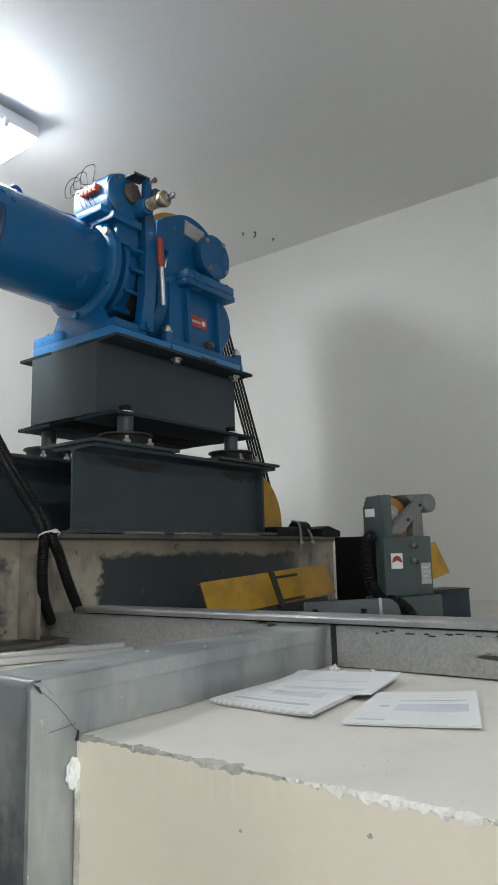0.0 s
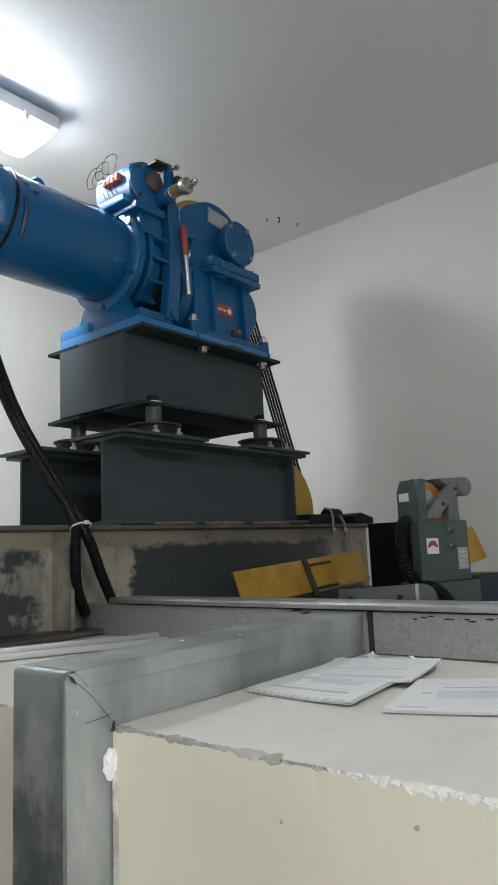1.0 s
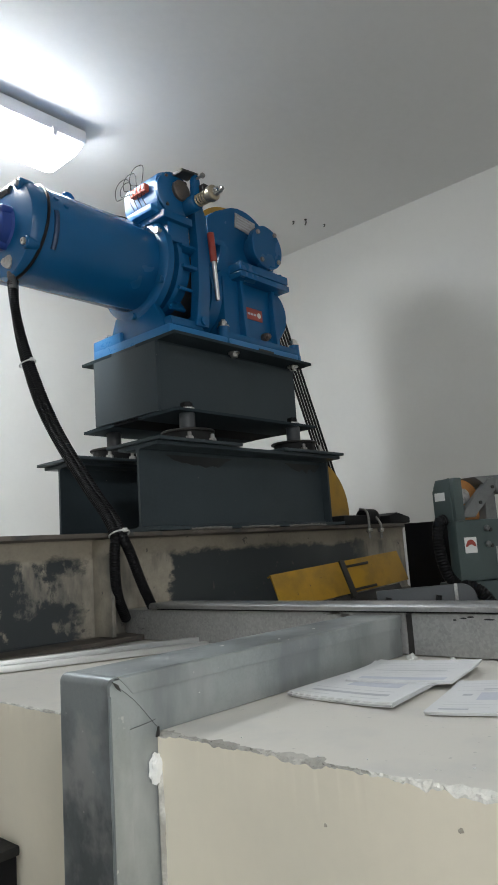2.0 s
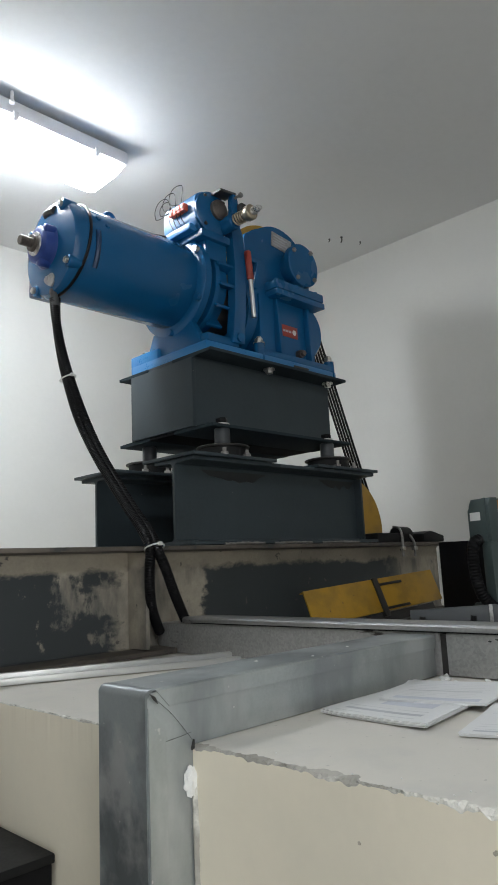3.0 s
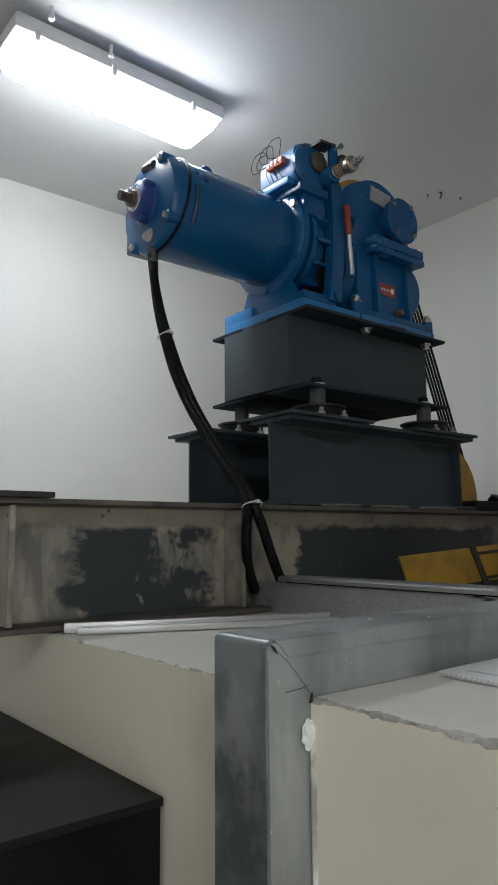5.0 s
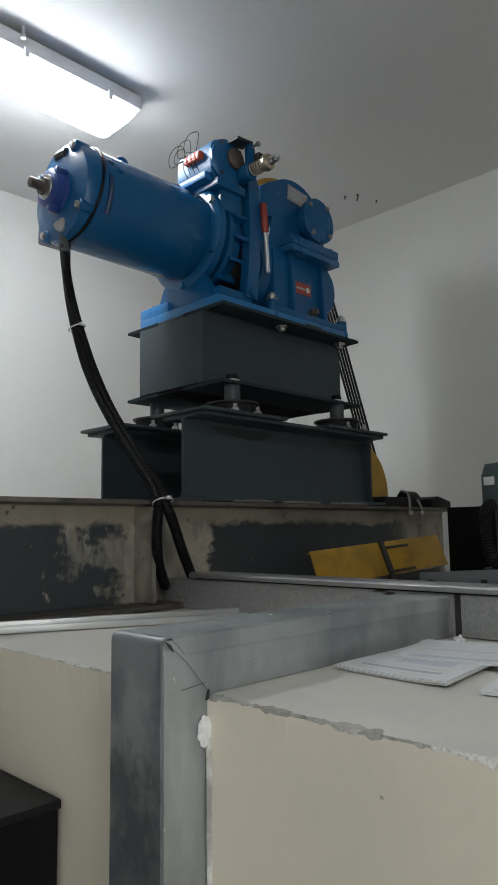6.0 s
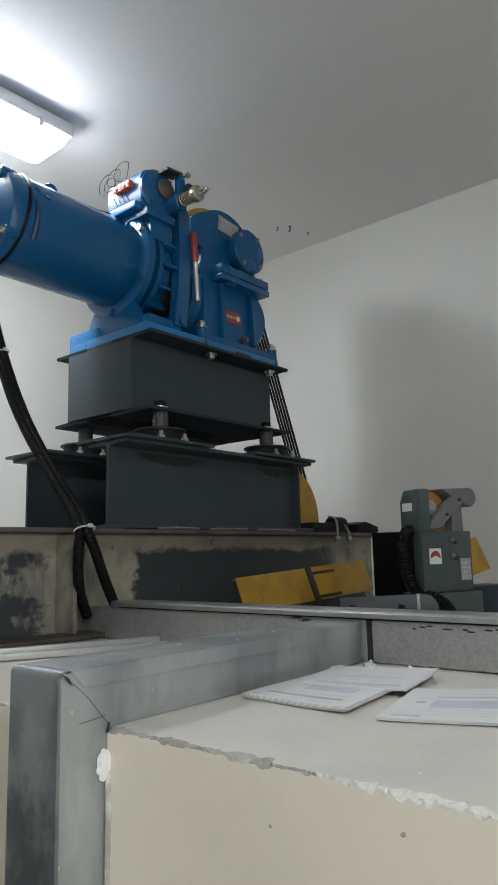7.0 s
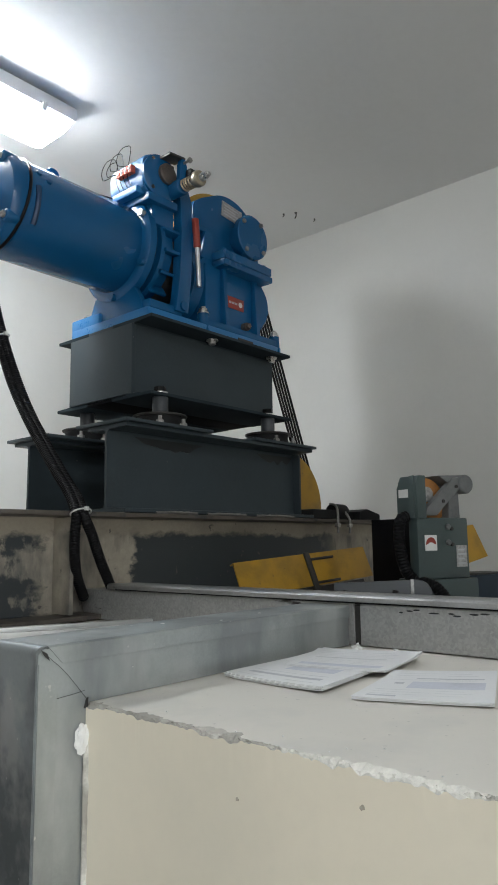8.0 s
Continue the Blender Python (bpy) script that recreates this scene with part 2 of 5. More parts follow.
_m = Mat("primed_beam", (0.40, 0.355, 0.285), rough=0.6, spread=0.12, scale=10, fine=160, bump=0.15)
_x, _y, _z = _m.split()
_wob = _m.math("MULTIPLY", _m.math("SUBTRACT", _m.noise(7, 7, 0.62, stretch=(1.0, 1, 1.6)), 0.5), 0.40)
_lo = _m.math("ADD", _x, _wob)
_za = _m.math("ADD", _z, _m.math("MULTIPLY", _wob, 0.24))
_in1 = _m.math("MULTIPLY", _m.step(_lo, 0.975, 0.015), _m.math("SUBTRACT", 1.0, _m.step(_lo, 1.285, 0.015)))
_in2 = _m.math("MULTIPLY", _m.step(_lo, 1.54, 0.012), _m.math("SUBTRACT", 1.0, _m.step(_lo, 2.36, 0.05)))
_low = _m.math("SUBTRACT", 1.0, _m.step(_za, 1.618, 0.006))
_hole = _m.math("SUBTRACT", 1.0, _m.math("MULTIPLY", _m.step(_m.noise(8, 7, 0.66, stretch=(1.2, 1, 0.9)), 0.582, 0.025), _in1))
_fac = _m.math("MULTIPLY", _m.math("MULTIPLY", _m.math("MAXIMUM", _in1, _in2), _low), _hole)
_m.over(_m.math("MULTIPLY", _m.step(_m.noise(6, 5), 0.55, 0.1), 0.5), (0.22, 0.20, 0.17))
_m.over(_m.math("MULTIPLY", _m.math("MULTIPLY", _m.step(_m.noise(7, 6, 0.6, stretch=(2.2, 1, 0.7)), 0.5, 0.09), _low), 0.75), (0.10, 0.10, 0.098), 0.5)
_m.over(_fac, (0.040, 0.047, 0.051), 0.4)
_m.over(_m.step(_m.noise(40, 4), 0.70, 0.02), (0.10, 0.09, 0.085))
BEAM_PAINT = _m.done()
_m = Mat("sooty_primer", (0.085, 0.072, 0.060), rough=0.6, spread=0.2, scale=12, fine=180, bump=0.15)
_m.over(_m.math("MULTIPLY", _m.step(_m.noise(9, 5), 0.6, 0.06), 0.6), (0.16, 0.135, 0.11))
_m.over(_m.step(_m.noise(20, 5), 0.6, 0.04), (0.045, 0.043, 0.042))
FLANGE = _m.done()

_m = Mat("blue_enamel", (0.005, 0.089, 0.228), spec=0.4, rough=0.27, spread=0.02, scale=3, fine=12, bump=0.0, rough_spread=0.005)
_m.over(_m.math("MULTIPLY", _m.step(_m.noise(5, 4), 0.6, 0.2), 0.12), (0.008, 0.082, 0.215))
BLUE = _m.done()
# lighter copy of the blue: lamplight on base and magnet ridges put into colour
BLUE_LIT = plain("lit_blue_enamel", (0.016, 0.165, 0.40), rough=0.34, spread=0.05, scale=8)
BLUE_MATT = plain("satin_blue_enamel", (0.012, 0.120, 0.29), rough=0.42, spread=0.06, scale=10)
BLUE_DARK = plain("dark_blue_enamel", (0.006, 0.035, 0.10), rough=0.35, spread=0.08, scale=8)
BLUE_PURPLE = plain("violet_blue_enamel", (0.018, 0.050, 0.23), rough=0.35, spread=0.08, scale=12)
BLACK = plain("black_rubber", (0.009, 0.009, 0.010), spec=0.25, rough=0.6, spread=0.2, scale=20)
BLACK_GLOSS = plain("black_plastic", (0.006, 0.006, 0.007), spec=0.16, rough=0.42, spread=0.15, scale=20)
CABINET_TOP = plain("dark_grey_sheet", (0.009, 0.0095, 0.010), spec=0.25, rough=0.6, spread=0.15, scale=10, bump=0.05)
BOLT = plain("zinc_bolt", (0.55, 0.54, 0.52), rough=0.3, metal=0.95, spread=0.15, scale=60)
DULL = plain("dull_zinc", (0.30, 0.29, 0.28), rough=0.45, metal=0.8, spread=0.25, scale=60)
SHAFT = plain("rusty_shaft_steel", (0.14, 0.12, 0.105), rough=0.45, metal=0.6, spread=0.3, scale=40, bump=0.1)
DARK_STEEL = plain("dark_steel", (0.05, 0.048, 0.046), rough=0.5, metal=0.4, spread=0.25, scale=30, bump=0.1)
SEAM = plain("dull_grey_seam", (0.085, 0.085, 0.085), rough=0.6, spread=0.2, scale=40)
ALU = plain("aluminium", (0.74, 0.74, 0.735), rough=0.3, rough_spread=0.02, metal=0.8, spread=0.03, scale=20)
_m = Mat("yellow_paint", (0.44, 0.245, 0.020), rough=0.42, spread=0.07, scale=12, bump=0.06)
_m.over(_m.math("MULTIPLY", _m.step(_m.noise(14, 6), 0.54, 0.08), 0.6), (0.25, 0.145, 0.025))
_m.over(_m.step(_m.noise(48, 3), 0.72, 0.02), (0.08, 0.06, 0.04))
YELLOW = _m.done()
RED = plain("red_plastic", (0.30, 0.045, 0.03), rough=0.4, spread=0.1)
ORANGE = plain("orange_terminal", (0.62, 0.10, 0.045), rough=0.4, spread=0.1)
WHITE = plain("white_label", (0.72, 0.72, 0.71), rough=0.5, spread=0.05)
INK = plain("grey_ink", (0.50, 0.51, 0.54), rough=0.7, spread=0.1)
INK_LIGHT = plain("pale_grey_ink", (0.60, 0.61, 0.62), rough=0.7, spread=0.1)
INK_BLUE = plain("blue_grey_ink", (0.58, 0.60, 0.66), rough=0.7, spread=0.1)
PAPER = plain("paper", (0.74, 0.745, 0.75), rough=0.75, spread=0.03, scale=12)
PLATE = plain("engraved_aluminium_plate", (0.42, 0.42, 0.42), rough=0.5, metal=0.5, spread=0.3, scale=120)
GREEN_GREY = plain("green_grey_enamel", (0.060, 0.084, 0.084), rough=0.4, spread=0.1, scale=10, bump=0.06)
CAST = plain("cast_grey_paint", (0.145, 0.152, 0.152), rough=0.5, spread=0.16, scale=40, bump=0.25)
RAIL_GREY = plain("dark_grey_channel_paint", (0.052, 0.058, 0.066), rough=0.42, spread=0.12, scale=14, bump=0.08)
NAVY = plain("navy_blue_paint", (0.008, 0.020, 0.036), rough=0.4, spread=0.15)
HOUSING = plain("lamp_housing", (0.74, 0.74, 0.76), rough=0.5, spread=0.05)
COPPER = plain("orange_winding", (0.42, 0.19, 0.06), rough=0.45, spread=0.2)
BRASSY = plain("dull_brassy_steel", (0.46, 0.40, 0.30), rough=0.34, metal=0.9, spread=0.2, scale=60)
GREY_GLAND = plain("grey_gland_plastic", (0.07, 0.073, 0.076), rough=0.5, spread=0.15, scale=40)
BARE_PATCH = plain("bare_render", (0.46, 0.41, 0.33), rough=0.8, spread=0.2, scale=200)
DARK_MARK = plain("dark_mark", (0.012, 0.015, 0.017), rough=0.45, spread=0.2, scale=30)
TIE = plain("white_cable_tie", (0.6, 0.6, 0.58), rough=0.5, spread=0.05)

GLOW = bpy.data.materials.new("lamp_diffuser")
GLOW.use_nodes = True
_g = GLOW.node_tree.nodes["Principled BSDF"]
_g.inputs["Base Color"].default_value = (0.9, 0.9, 0.9, 1)
_g.inputs["Emission Color"].default_value = (0.91, 0.96, 1.0, 1)
_g.inputs["Emission Strength"].default_value = LAMP_POWER


# ---- structure ----
def slab(name, lo, hi, material, label, category):
    return solid(name, add_box(bm_new(), lo, hi), material, label, category, kind="structure")


T = 0.2
slab("floor", (BACK_X - T, BACK_Y - T, -0.2), (WALL_X + T, WALL_Y + T, 0.0), FLOOR_PAINT, "grey painted concrete floor of the machine room", "floor")
slab("ceiling", (BACK_X - T, BACK_Y - T, CEIL), (WALL_X + T, WALL_Y + T, CEIL + 0.2), CEIL_PAINT, "white painted plaster ceiling with small dark specks", "ceiling")
slab("wall_east", (WALL_X, BACK_Y - T, 0.0), (WALL_X + T, WALL_Y + T, CEIL), WALL_PAINT, "off-white painted plaster wall", "wall")
slab("wall_north", (BACK_X - T, WALL_Y, 0.0), (WALL_X, WALL_Y + T, CEIL), WALL_PAINT, "off-white painted plaster wall", "wall")
slab("wall_west", (BACK_X - T, BACK_Y, 0.0), (BACK_X, WALL_Y, CEIL), WALL_PAINT, "off-white painted plaster wall", "wall")

# south wall, out of view, with a doorway added to bring in fill light
DOOR_X0, DOOR_X1, DOOR_H = -1.0, 0.2, 2.1
bm = bm_new()
add_box(bm, (BACK_X - T, BACK_Y - T, 0.0), (DOOR_X0, BACK_Y, CEIL))
add_box(bm, (DOOR_X1, BACK_Y - T, 0.0), (WALL_X, BACK_Y, CEIL))
add_box(bm, (DOOR_X0, BACK_Y - T, DOOR_H), (DOOR_X1, BACK_Y, CEIL))
solid("wall_south", bm, WALL_PAINT, "unseen off-white painted wall with a doorway added for fill light", "wall", kind="structure")
_d = bpy.data.lights.new("doorway_fill", "AREA")
_d.shape, _d.size, _d.size_y, _d.energy, _d.color = "RECTANGLE", DOOR_X1 - DOOR_X0, DOOR_H, FILL_POWER, (0.985, 1.0, 0.995)
_o = new("doorway_fill", _d)
_o.matrix_world = look(((DOOR_X0 + DOOR_X1) / 2, BACK_Y - 0.1, DOOR_H / 2), ((DOOR_X0 + DOOR_X1) / 2, 0.0, DOOR_H / 2))

# short dark wire stubs left in the ceiling
for x, y, h, r in ((2.690, 1.905, 0.026, 0.0026), (2.664, 1.950, 0.014, 0.002), (2.790, 1.880, 0.012, 0.0018)):
    bm = bm_new()
    add_tube(bm, [(x, y, CEIL + 0.004), (x + 0.001, y - 0.001, CEIL - h * 0.5), (x - 0.003, y + 0.003, CEIL - h)], r, 8, 5)
    add_lathe(bm, (x, y, CEIL + 0.001), (0, 0, -1), [(0, r * 2.6), (0.003, r * 2.2), (0.004, r)], 10)
    solid("wire_stub", bm, DARK_STEEL, "short dark wire stub sticking out of the ceiling plaster", "wire stub", "ceiling stubs")


def build_plinth():
    """Masonry plinth with a broken plaster arris along its front edge."""
    y0, y1 = BACK_Y, WALL_Y
    bm = bm_new()
    n = 1500
    rows = []
    for i in range(n + 1):
        y = -0.2 + (y1 + 0.2) * i / n if i else y0
        big = noise.noise((y * 9, 3.1, 0))
        mid = noise.noise((y * 33, 7.7, 0))
        fine = noise.noise((y * 140, 1.3, 0))
        strong = 1.25 if y < 0.60 else (0.9 if y < 0.86 else 0.45)
        a = 0.0020 + (0.003 + 0.004 * mid + 0.003 * fine if 0.64 < y < 0.84 else 0.0) + strong * max(0.0, 0.001 + 0.010 * big + 0.006 * mid + 0.005 * fine)
        b = 0.0018 + strong * max(0.0, 0.001 + 0.004 * mid + 0.004 * big + 0.0035 * fine)
        x, z = PLINTH_X, PLINTH_Z
        j = 0.0035 * strong
        pts = [(x, 0.0), (x, z - 0.05), (x, z - b)]
        for k in (0.25, 0.5, 0.75):
            jx, jz = noise.noise((y * 210, k * 9, 5)) * j, noise.noise((y * 190, k * 11, 9)) * j
            pts.append((x + a * k * k * 0.9 + max(jx, -0.0015 * k), z - b * (1 - k) ** 1.4 + min(jz, 0.0012)))
        pts += [(x + a, z), (x + 0.06, z), (WALL_X, z)]
        rows.append([bm.verts.new((px, y, pz)) for px, pz in pts])
    for A, B in zip(rows, rows[1:]):
        for k in range(len(A) - 1):
            f = bm.faces.new((A[k], A[k + 1], B[k + 1], B[k]))
            f.material_index = 0 if k < 2 else (1 if k < 6 else 2)
    return solid("plinth", bm, [PLINTH_FRONT, PLASTER, PLINTH_TOP], "cream painted masonry plinth with a chipped plaster edge", "plinth", kind="structure", smooth=14)


build_plinth()


# ---- ceiling lamp ----
def build_lamp(x0, x1, y0, y1, label):
    lamp = thing("ceiling_lamp", ((x0 + x1) / 2, (y0 + y1) / 2, CEIL), label, "lamp", "ceiling lamps")
    bm = bm_new()
    add_box(bm, (x0 - 0.006, y0 - 0.006, 2.919), (x1 + 0.006, y1 + 0.006, 2.966), 0.010)
    part("housing", bm, HOUSING, lamp, "pale grey plastic tray")
    # prismatic cover: outline narrows downwards, ends slope in
    bm = bm_new()
    rings = []
    for z, inset, end in ((2.9215, 0.002, 0.002), (2.907, 0.004, 0.008), (2.884, 0.012, 0.022), (2.868, 0.032, 0.046)):
        a0, a1, b0, b1 = x0 + end, x1 - end, y0 + inset, y1 - inset
        c = 0.012
        rings.append([bm.verts.new(p + (z,)) for p in ((a0 + c, b0), (a1 - c, b0), (a1, b0 + c), (a1, b1 - c), (a1 - c, b1), (a0 + c, b1), (a0, b1 - c), (a0, b0 + c))])
    for A, B in zip(rings, rings[1:]):
        for k in range(8):
            bm.faces.new((A[k], A[(k + 1) % 8], B[(k + 1) % 8], B[k]))
    bm.faces.new(rings[0])
    bm.faces.new(rings[-1])
    part("diffuser", bm, GLOW, lamp, "glowing prismatic cover")
    for k in (0.08, 0.42, 0.83):
        x = x0 + (x1 - x0) * k
        bm = bm_new()
        add_box(bm, (x - 0.008, y0 - 0.011, 2.900), (x + 0.008, y0 + 0.004, 2.930), 0.003)
        part("clip", bm, HOUSING, lamp, "plastic cover clip")
    for k in (0.18, 0.75):
        x = x0 + (x1 - x0) * k
        bm = bm_new()
        add_cyl(bm, (x, (y0 + y1) / 2, 2.963), (x, (y0 + y1) / 2, CEIL), 0.02, 16)
        part("mounting_foot", bm, HOUSING, lamp)
    # short fixing screws beside the lamp
    for x, y in ((x0 + 0.262, y0 - 0.018), (x0 + 0.072, y0 - 0.052)):
        bm = bm_new()
        add_cyl(bm, (x, y, CEIL), (x, y, CEIL - 0.035), 0.005, 10)
        add_cyl(bm, (x, y, CEIL - 0.03), (x, y, CEIL - 0.038), 0.008, 10)
        part("fixing_pin", bm, HOUSING, lamp, "small white fixing pin")
    return lamp


build_lamp(0.964, 1.630, 1.974, 2.150, "lit white weatherproof fluorescent batten on the ceiling")
# unseen second batten, assumed behind the viewpoint, its length set for fill
build_lamp(-0.62, 0.30, -0.72, -0.55, "unseen lit white fluorescent batten, assumed as overhead fill")


# ---- steelwork ----
def hexagon(bm, centre, way, r, h):
    add_lathe(bm, centre, way, [(0, r), (h * 0.85, r), (h, r * 0.88)], 6)


def beam(name, x0, x1, yc, z0, h, b, tf, tw, material, label, group="", edge=None):
    """A rolled I-beam along x, split into flanges and web."""
    ob = thing(name, ((x0 + x1) / 2, yc, z0), label, "steel beam", group)
    pr = bm_new()
    add_prism(pr, [(yc - b / 2, z0), (yc + b / 2, z0), (yc + b / 2, z0 + tf * 0.8), (yc + tw, z0 + tf), (yc - tw, z0 + tf), (yc - b / 2, z0 + tf * 0.8)], "x", x0, x1, 0.0012)
    part("bottom_flange", pr, edge or material, ob)
    pr = bm_new()
    zt = z0 + h
    add_prism(pr, [(yc - b / 2, zt), (yc + b / 2, zt), (yc + b / 2, zt - tf * 0.8), (yc + tw, zt - tf), (yc - tw, zt - tf), (yc - b / 2, zt - tf * 0.8)], "x", x0, x1, 0.0012)
    part("top_flange", pr, edge or material, ob)
    pr = bm_new()
    r = 0.009
    web = [(tw / 2 + r, z0 + tf), (tw / 2 + r * 0.3, z0 + tf + r * 0.3), (tw / 2, z0 + tf + r), (tw / 2, zt - tf - r), (tw / 2 + r * 0.3, zt - tf - r * 0.3), (tw / 2 + r, zt - tf)]
    add_prism(pr, [(yc + y, z) for y, z in web] + [(yc - y, z) for y, z in reversed(web)], "x", x0, x1)
    part("web", pr, material, ob)
    return ob


MB_C, MB_B = BEAM_Y + 0.075, 0.15
main = beam("main_beam", 0.80, 2.655, MB_C, PLINTH_Z + 0.003, BEAM_TOP - PLINTH_Z - 0.003, MB_B, 0.012, 0.008, BEAM_PAINT, "beige primed steel I-beam with dark grey paint patches", "main beams", FLANGE)
rear = beam("main_beam", 0.80, 2.60, 1.94, PLINTH_Z + 0.003, BEAM_TOP - PLINTH_Z - 0.003, MB_B, 0.012, 0.008, BEAM_PAINT, "beige primed steel I-beam with dark grey paint patches", "main beams", FLANGE)
for x in (1.330, 0.826):
    bm = bm_new()
    add_box(bm, (x - 0.005, BEAM_Y + 0.006, PLINTH_Z + 0.016), (x + 0.005, MB_C - 0.004, BEAM_TOP - 0.013), 0.0015)
    part("stiffener", bm, BEAM_PAINT, main, "beige stiffener plate welded into the beam")
bm = bm_new()
add_box(bm, (0.74, BEAM_Y - 0.012, BEAM_TOP + 0.001), (0.893, BEAM_Y + 0.14, BEAM_TOP + 0.011), 0.001)
part("end_plate", bm, DARK_STEEL, main, "dark steel plate on the beam end")

LOW_H = 0.2125
front_low = beam("support_beam", 1.466, 2.200, MB_C, BEAM_TOP + 0.002, LOW_H - 0.002, 0.15, 0.011, 0.008, STEEL_PAINT, "dark grey painted steel I-beam carrying rubber mounts", "support beams")
rear_low = beam("support_beam", 1.485, 2.210, 1.94, BEAM_TOP + 0.002, LOW_H - 0.002, 0.15, 0.011, 0.008, STEEL_PAINT, "dark grey painted steel I-beam carrying rubber mounts", "support beams")
bm = bm_new()
add_box(bm, (2.191, 1.542, BEAM_TOP + 0.0135), (2.2005, 1.63, BEAM_TOP + LOW_H - 0.0125), 0.0015)
part("end_plate", bm, STEEL_PAINT, front_low, "plain dark grey end plate")
# worn bright weld beads along the foot of the front support beam
for x0, x1 in ((1.56, 1.70), (1.735, 1.885), (1.93, 2.10)):
    bm = bm_new()
    add_tube(bm, [(x0, BEAM_Y + 0.001, BEAM_TOP + 0.003), ((x0 + x1) / 2, BEAM_Y, BEAM_TOP + 0.004), (x1, BEAM_Y + 0.001, BEAM_TOP + 0.003)], 0.0035, 6, 12)
    for v in bm.verts:
        v.co += Vector(noise.noise_vector(v.co * 120)) * 0.0015
    part("weld_bead", bm, DULL, front_low, "bright weld seam")

# dark ragged patches on the web below the mount plates
for x0, x1, drop in ((1.552, 1.785, 0.036), (2.02, 2.185, 0.034)):
    bm = bm_new()
    zt = BEAM_TOP + LOW_H - 0.0205
    n = 28
    lip = [(x0 + (x1 - x0) * k / n, zt - drop * (0.7 + 0.6 * noise.noise((k * 0.17 + x0 * 7, 4.2, 0)) + 0.2 * noise.noise((k * 0.41, 1.7, x0))) * min(1.0, 4 * min(k, n - k) / n + 0.1)) for k in range(n + 1)]
    add_prism(bm, [(x1, zt), (x0, zt)] + lip, "y", MB_C - 0.0050, MB_C - 0.0038)
    part("dark_patch", bm, DARK_MARK, front_low, "dark ragged patch")

UP_X0, UP_X1, UP_Z0, UP_Z1 = 1.637, 2.242, 1.990, 2.211
up_a = beam("base_beam", UP_X0, UP_X1, 1.690, UP_Z0, UP_Z1 - UP_Z0, 0.168, 0.011, 0.009, STEEL_PAINT, "dark grey wide-flange steel beam under the gearbox", "base beams", STEEL_SHADED)
up_b = beam("base_beam", UP_X0, UP_X1, 1.963, UP_Z0, UP_Z1 - UP_Z0, 0.150, 0.011, 0.009, STEEL_PAINT, "dark grey wide-flange steel beam under the gearbox", "base beams", STEEL_SHADED)


# lower tie plate is coloured black to stand in for the shaded underside
for z, coat in ((UP_Z0 + 0.001, UNDER_SHADE), (UP_Z1 - 0.0095, STEEL_PAINT)):
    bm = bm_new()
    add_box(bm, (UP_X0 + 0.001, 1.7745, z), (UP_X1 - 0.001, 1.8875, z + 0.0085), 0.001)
    part("tie_plate", bm, coat, up_a, "tie plate blackened to stand in for shade" if coat is UNDER_SHADE else "")


bm = bm_new()
add_box(bm, (UP_X0 - 0.004, 1.6825, UP_Z0 + 0.0115), (UP_X0 + 0.0105, 1.9705, UP_Z1 - 0.0115), 0.0015)
part("end_plate", bm, STEEL_PAINT, up_a, "plain dark grey end plate")
bm = bm_new()
add_box(bm, (UP_X1 - 0.011, 1.6865, UP_Z0 + 0.0115), (UP_X1 - 0.003, 1.9665, UP_Z1 - 0.0115), 0.0015)
part("end_plate", bm, STEEL_PAINT, up_a, "plain dark grey end plate")


def build_mount(x, y):
    """Rubber vibration mount: base plate, rubber disc, spacer, bolt and nuts."""
    z = BEAM_TOP + LOW_H
    m = thing("rubber_mount", (x, y, z), "black rubber vibration mount bolted between steel beams", "vibration mount", "rubber mounts")
    bm = bm_new()
    add_box(bm, (x - 0.235, y - 0.152, z + 0.0005), (x + 0.052, y + 0.05, z + 0.0085), 0.001)
    part("base_plate", bm, STEEL_PAINT, m)
    bm = bm_new()
    add_lathe(bm, (x, y, z + 0.0085), (0, 0, 1), [(0, 0.058), (0.004, 0.066), (0.014, 0.068), (0.036, 0.064), (0.044, 0.066), (0.0445, 0.05)], 32)
    part("rubber_disc", bm, BLACK, m, "black rubber disc")
    bm = bm_new()
    add_lathe(bm, (x, y, z + 0.0525), (0, 0, 1), [(0, 0.060), (0.0005, 0.073), (0.004, 0.074), (0.006, 0.071), (0.0065, 0.02)], 36)
    part("top_cup", bm, DARK_STEEL, m, "dark steel cup rim")
    bm = bm_new()
    add_cyl(bm, (x, y, z + 0.059), (x, y, UP_Z0), 0.022, 20, bevel=0.002)
    part("spacer", bm, RAIL_GREY, m, "blue-grey steel spacer")
    bm = bm_new()
    add_cyl(bm, (x, y, UP_Z0 + 0.010), (x, y, UP_Z0 + 0.014), 0.022, 20)
    part("washer", bm, BOLT, m, "bright steel washer")
    bm = bm_new()
    hexagon(bm, (x, y, UP_Z0 + 0.014), (0, 0, 1), 0.017, 0.016)
    part("bolt_head", bm, BLACK_GLOSS, m, "black bolt head")
    for dx in (-0.108, -0.028):
        bm = bm_new()
        hexagon(bm, (x + dx, y - 0.122, z + 0.0085), (0, 0, 1), 0.010, 0.012)
        add_cyl(bm, (x + dx, y - 0.122, z + 0.020), (x + dx, y - 0.122, z + 0.031), 0.005, 10)
        part("nut", bm, DULL, m, "dull zinc nut")
    return m


mount = build_mount(1.692, 1.632)
for x, y in ((2.150, 1.632), (1.700, 1.972), (2.150, 1.972)):
    copy_thing(mount, pose(x, y, BEAM_TOP + LOW_H))


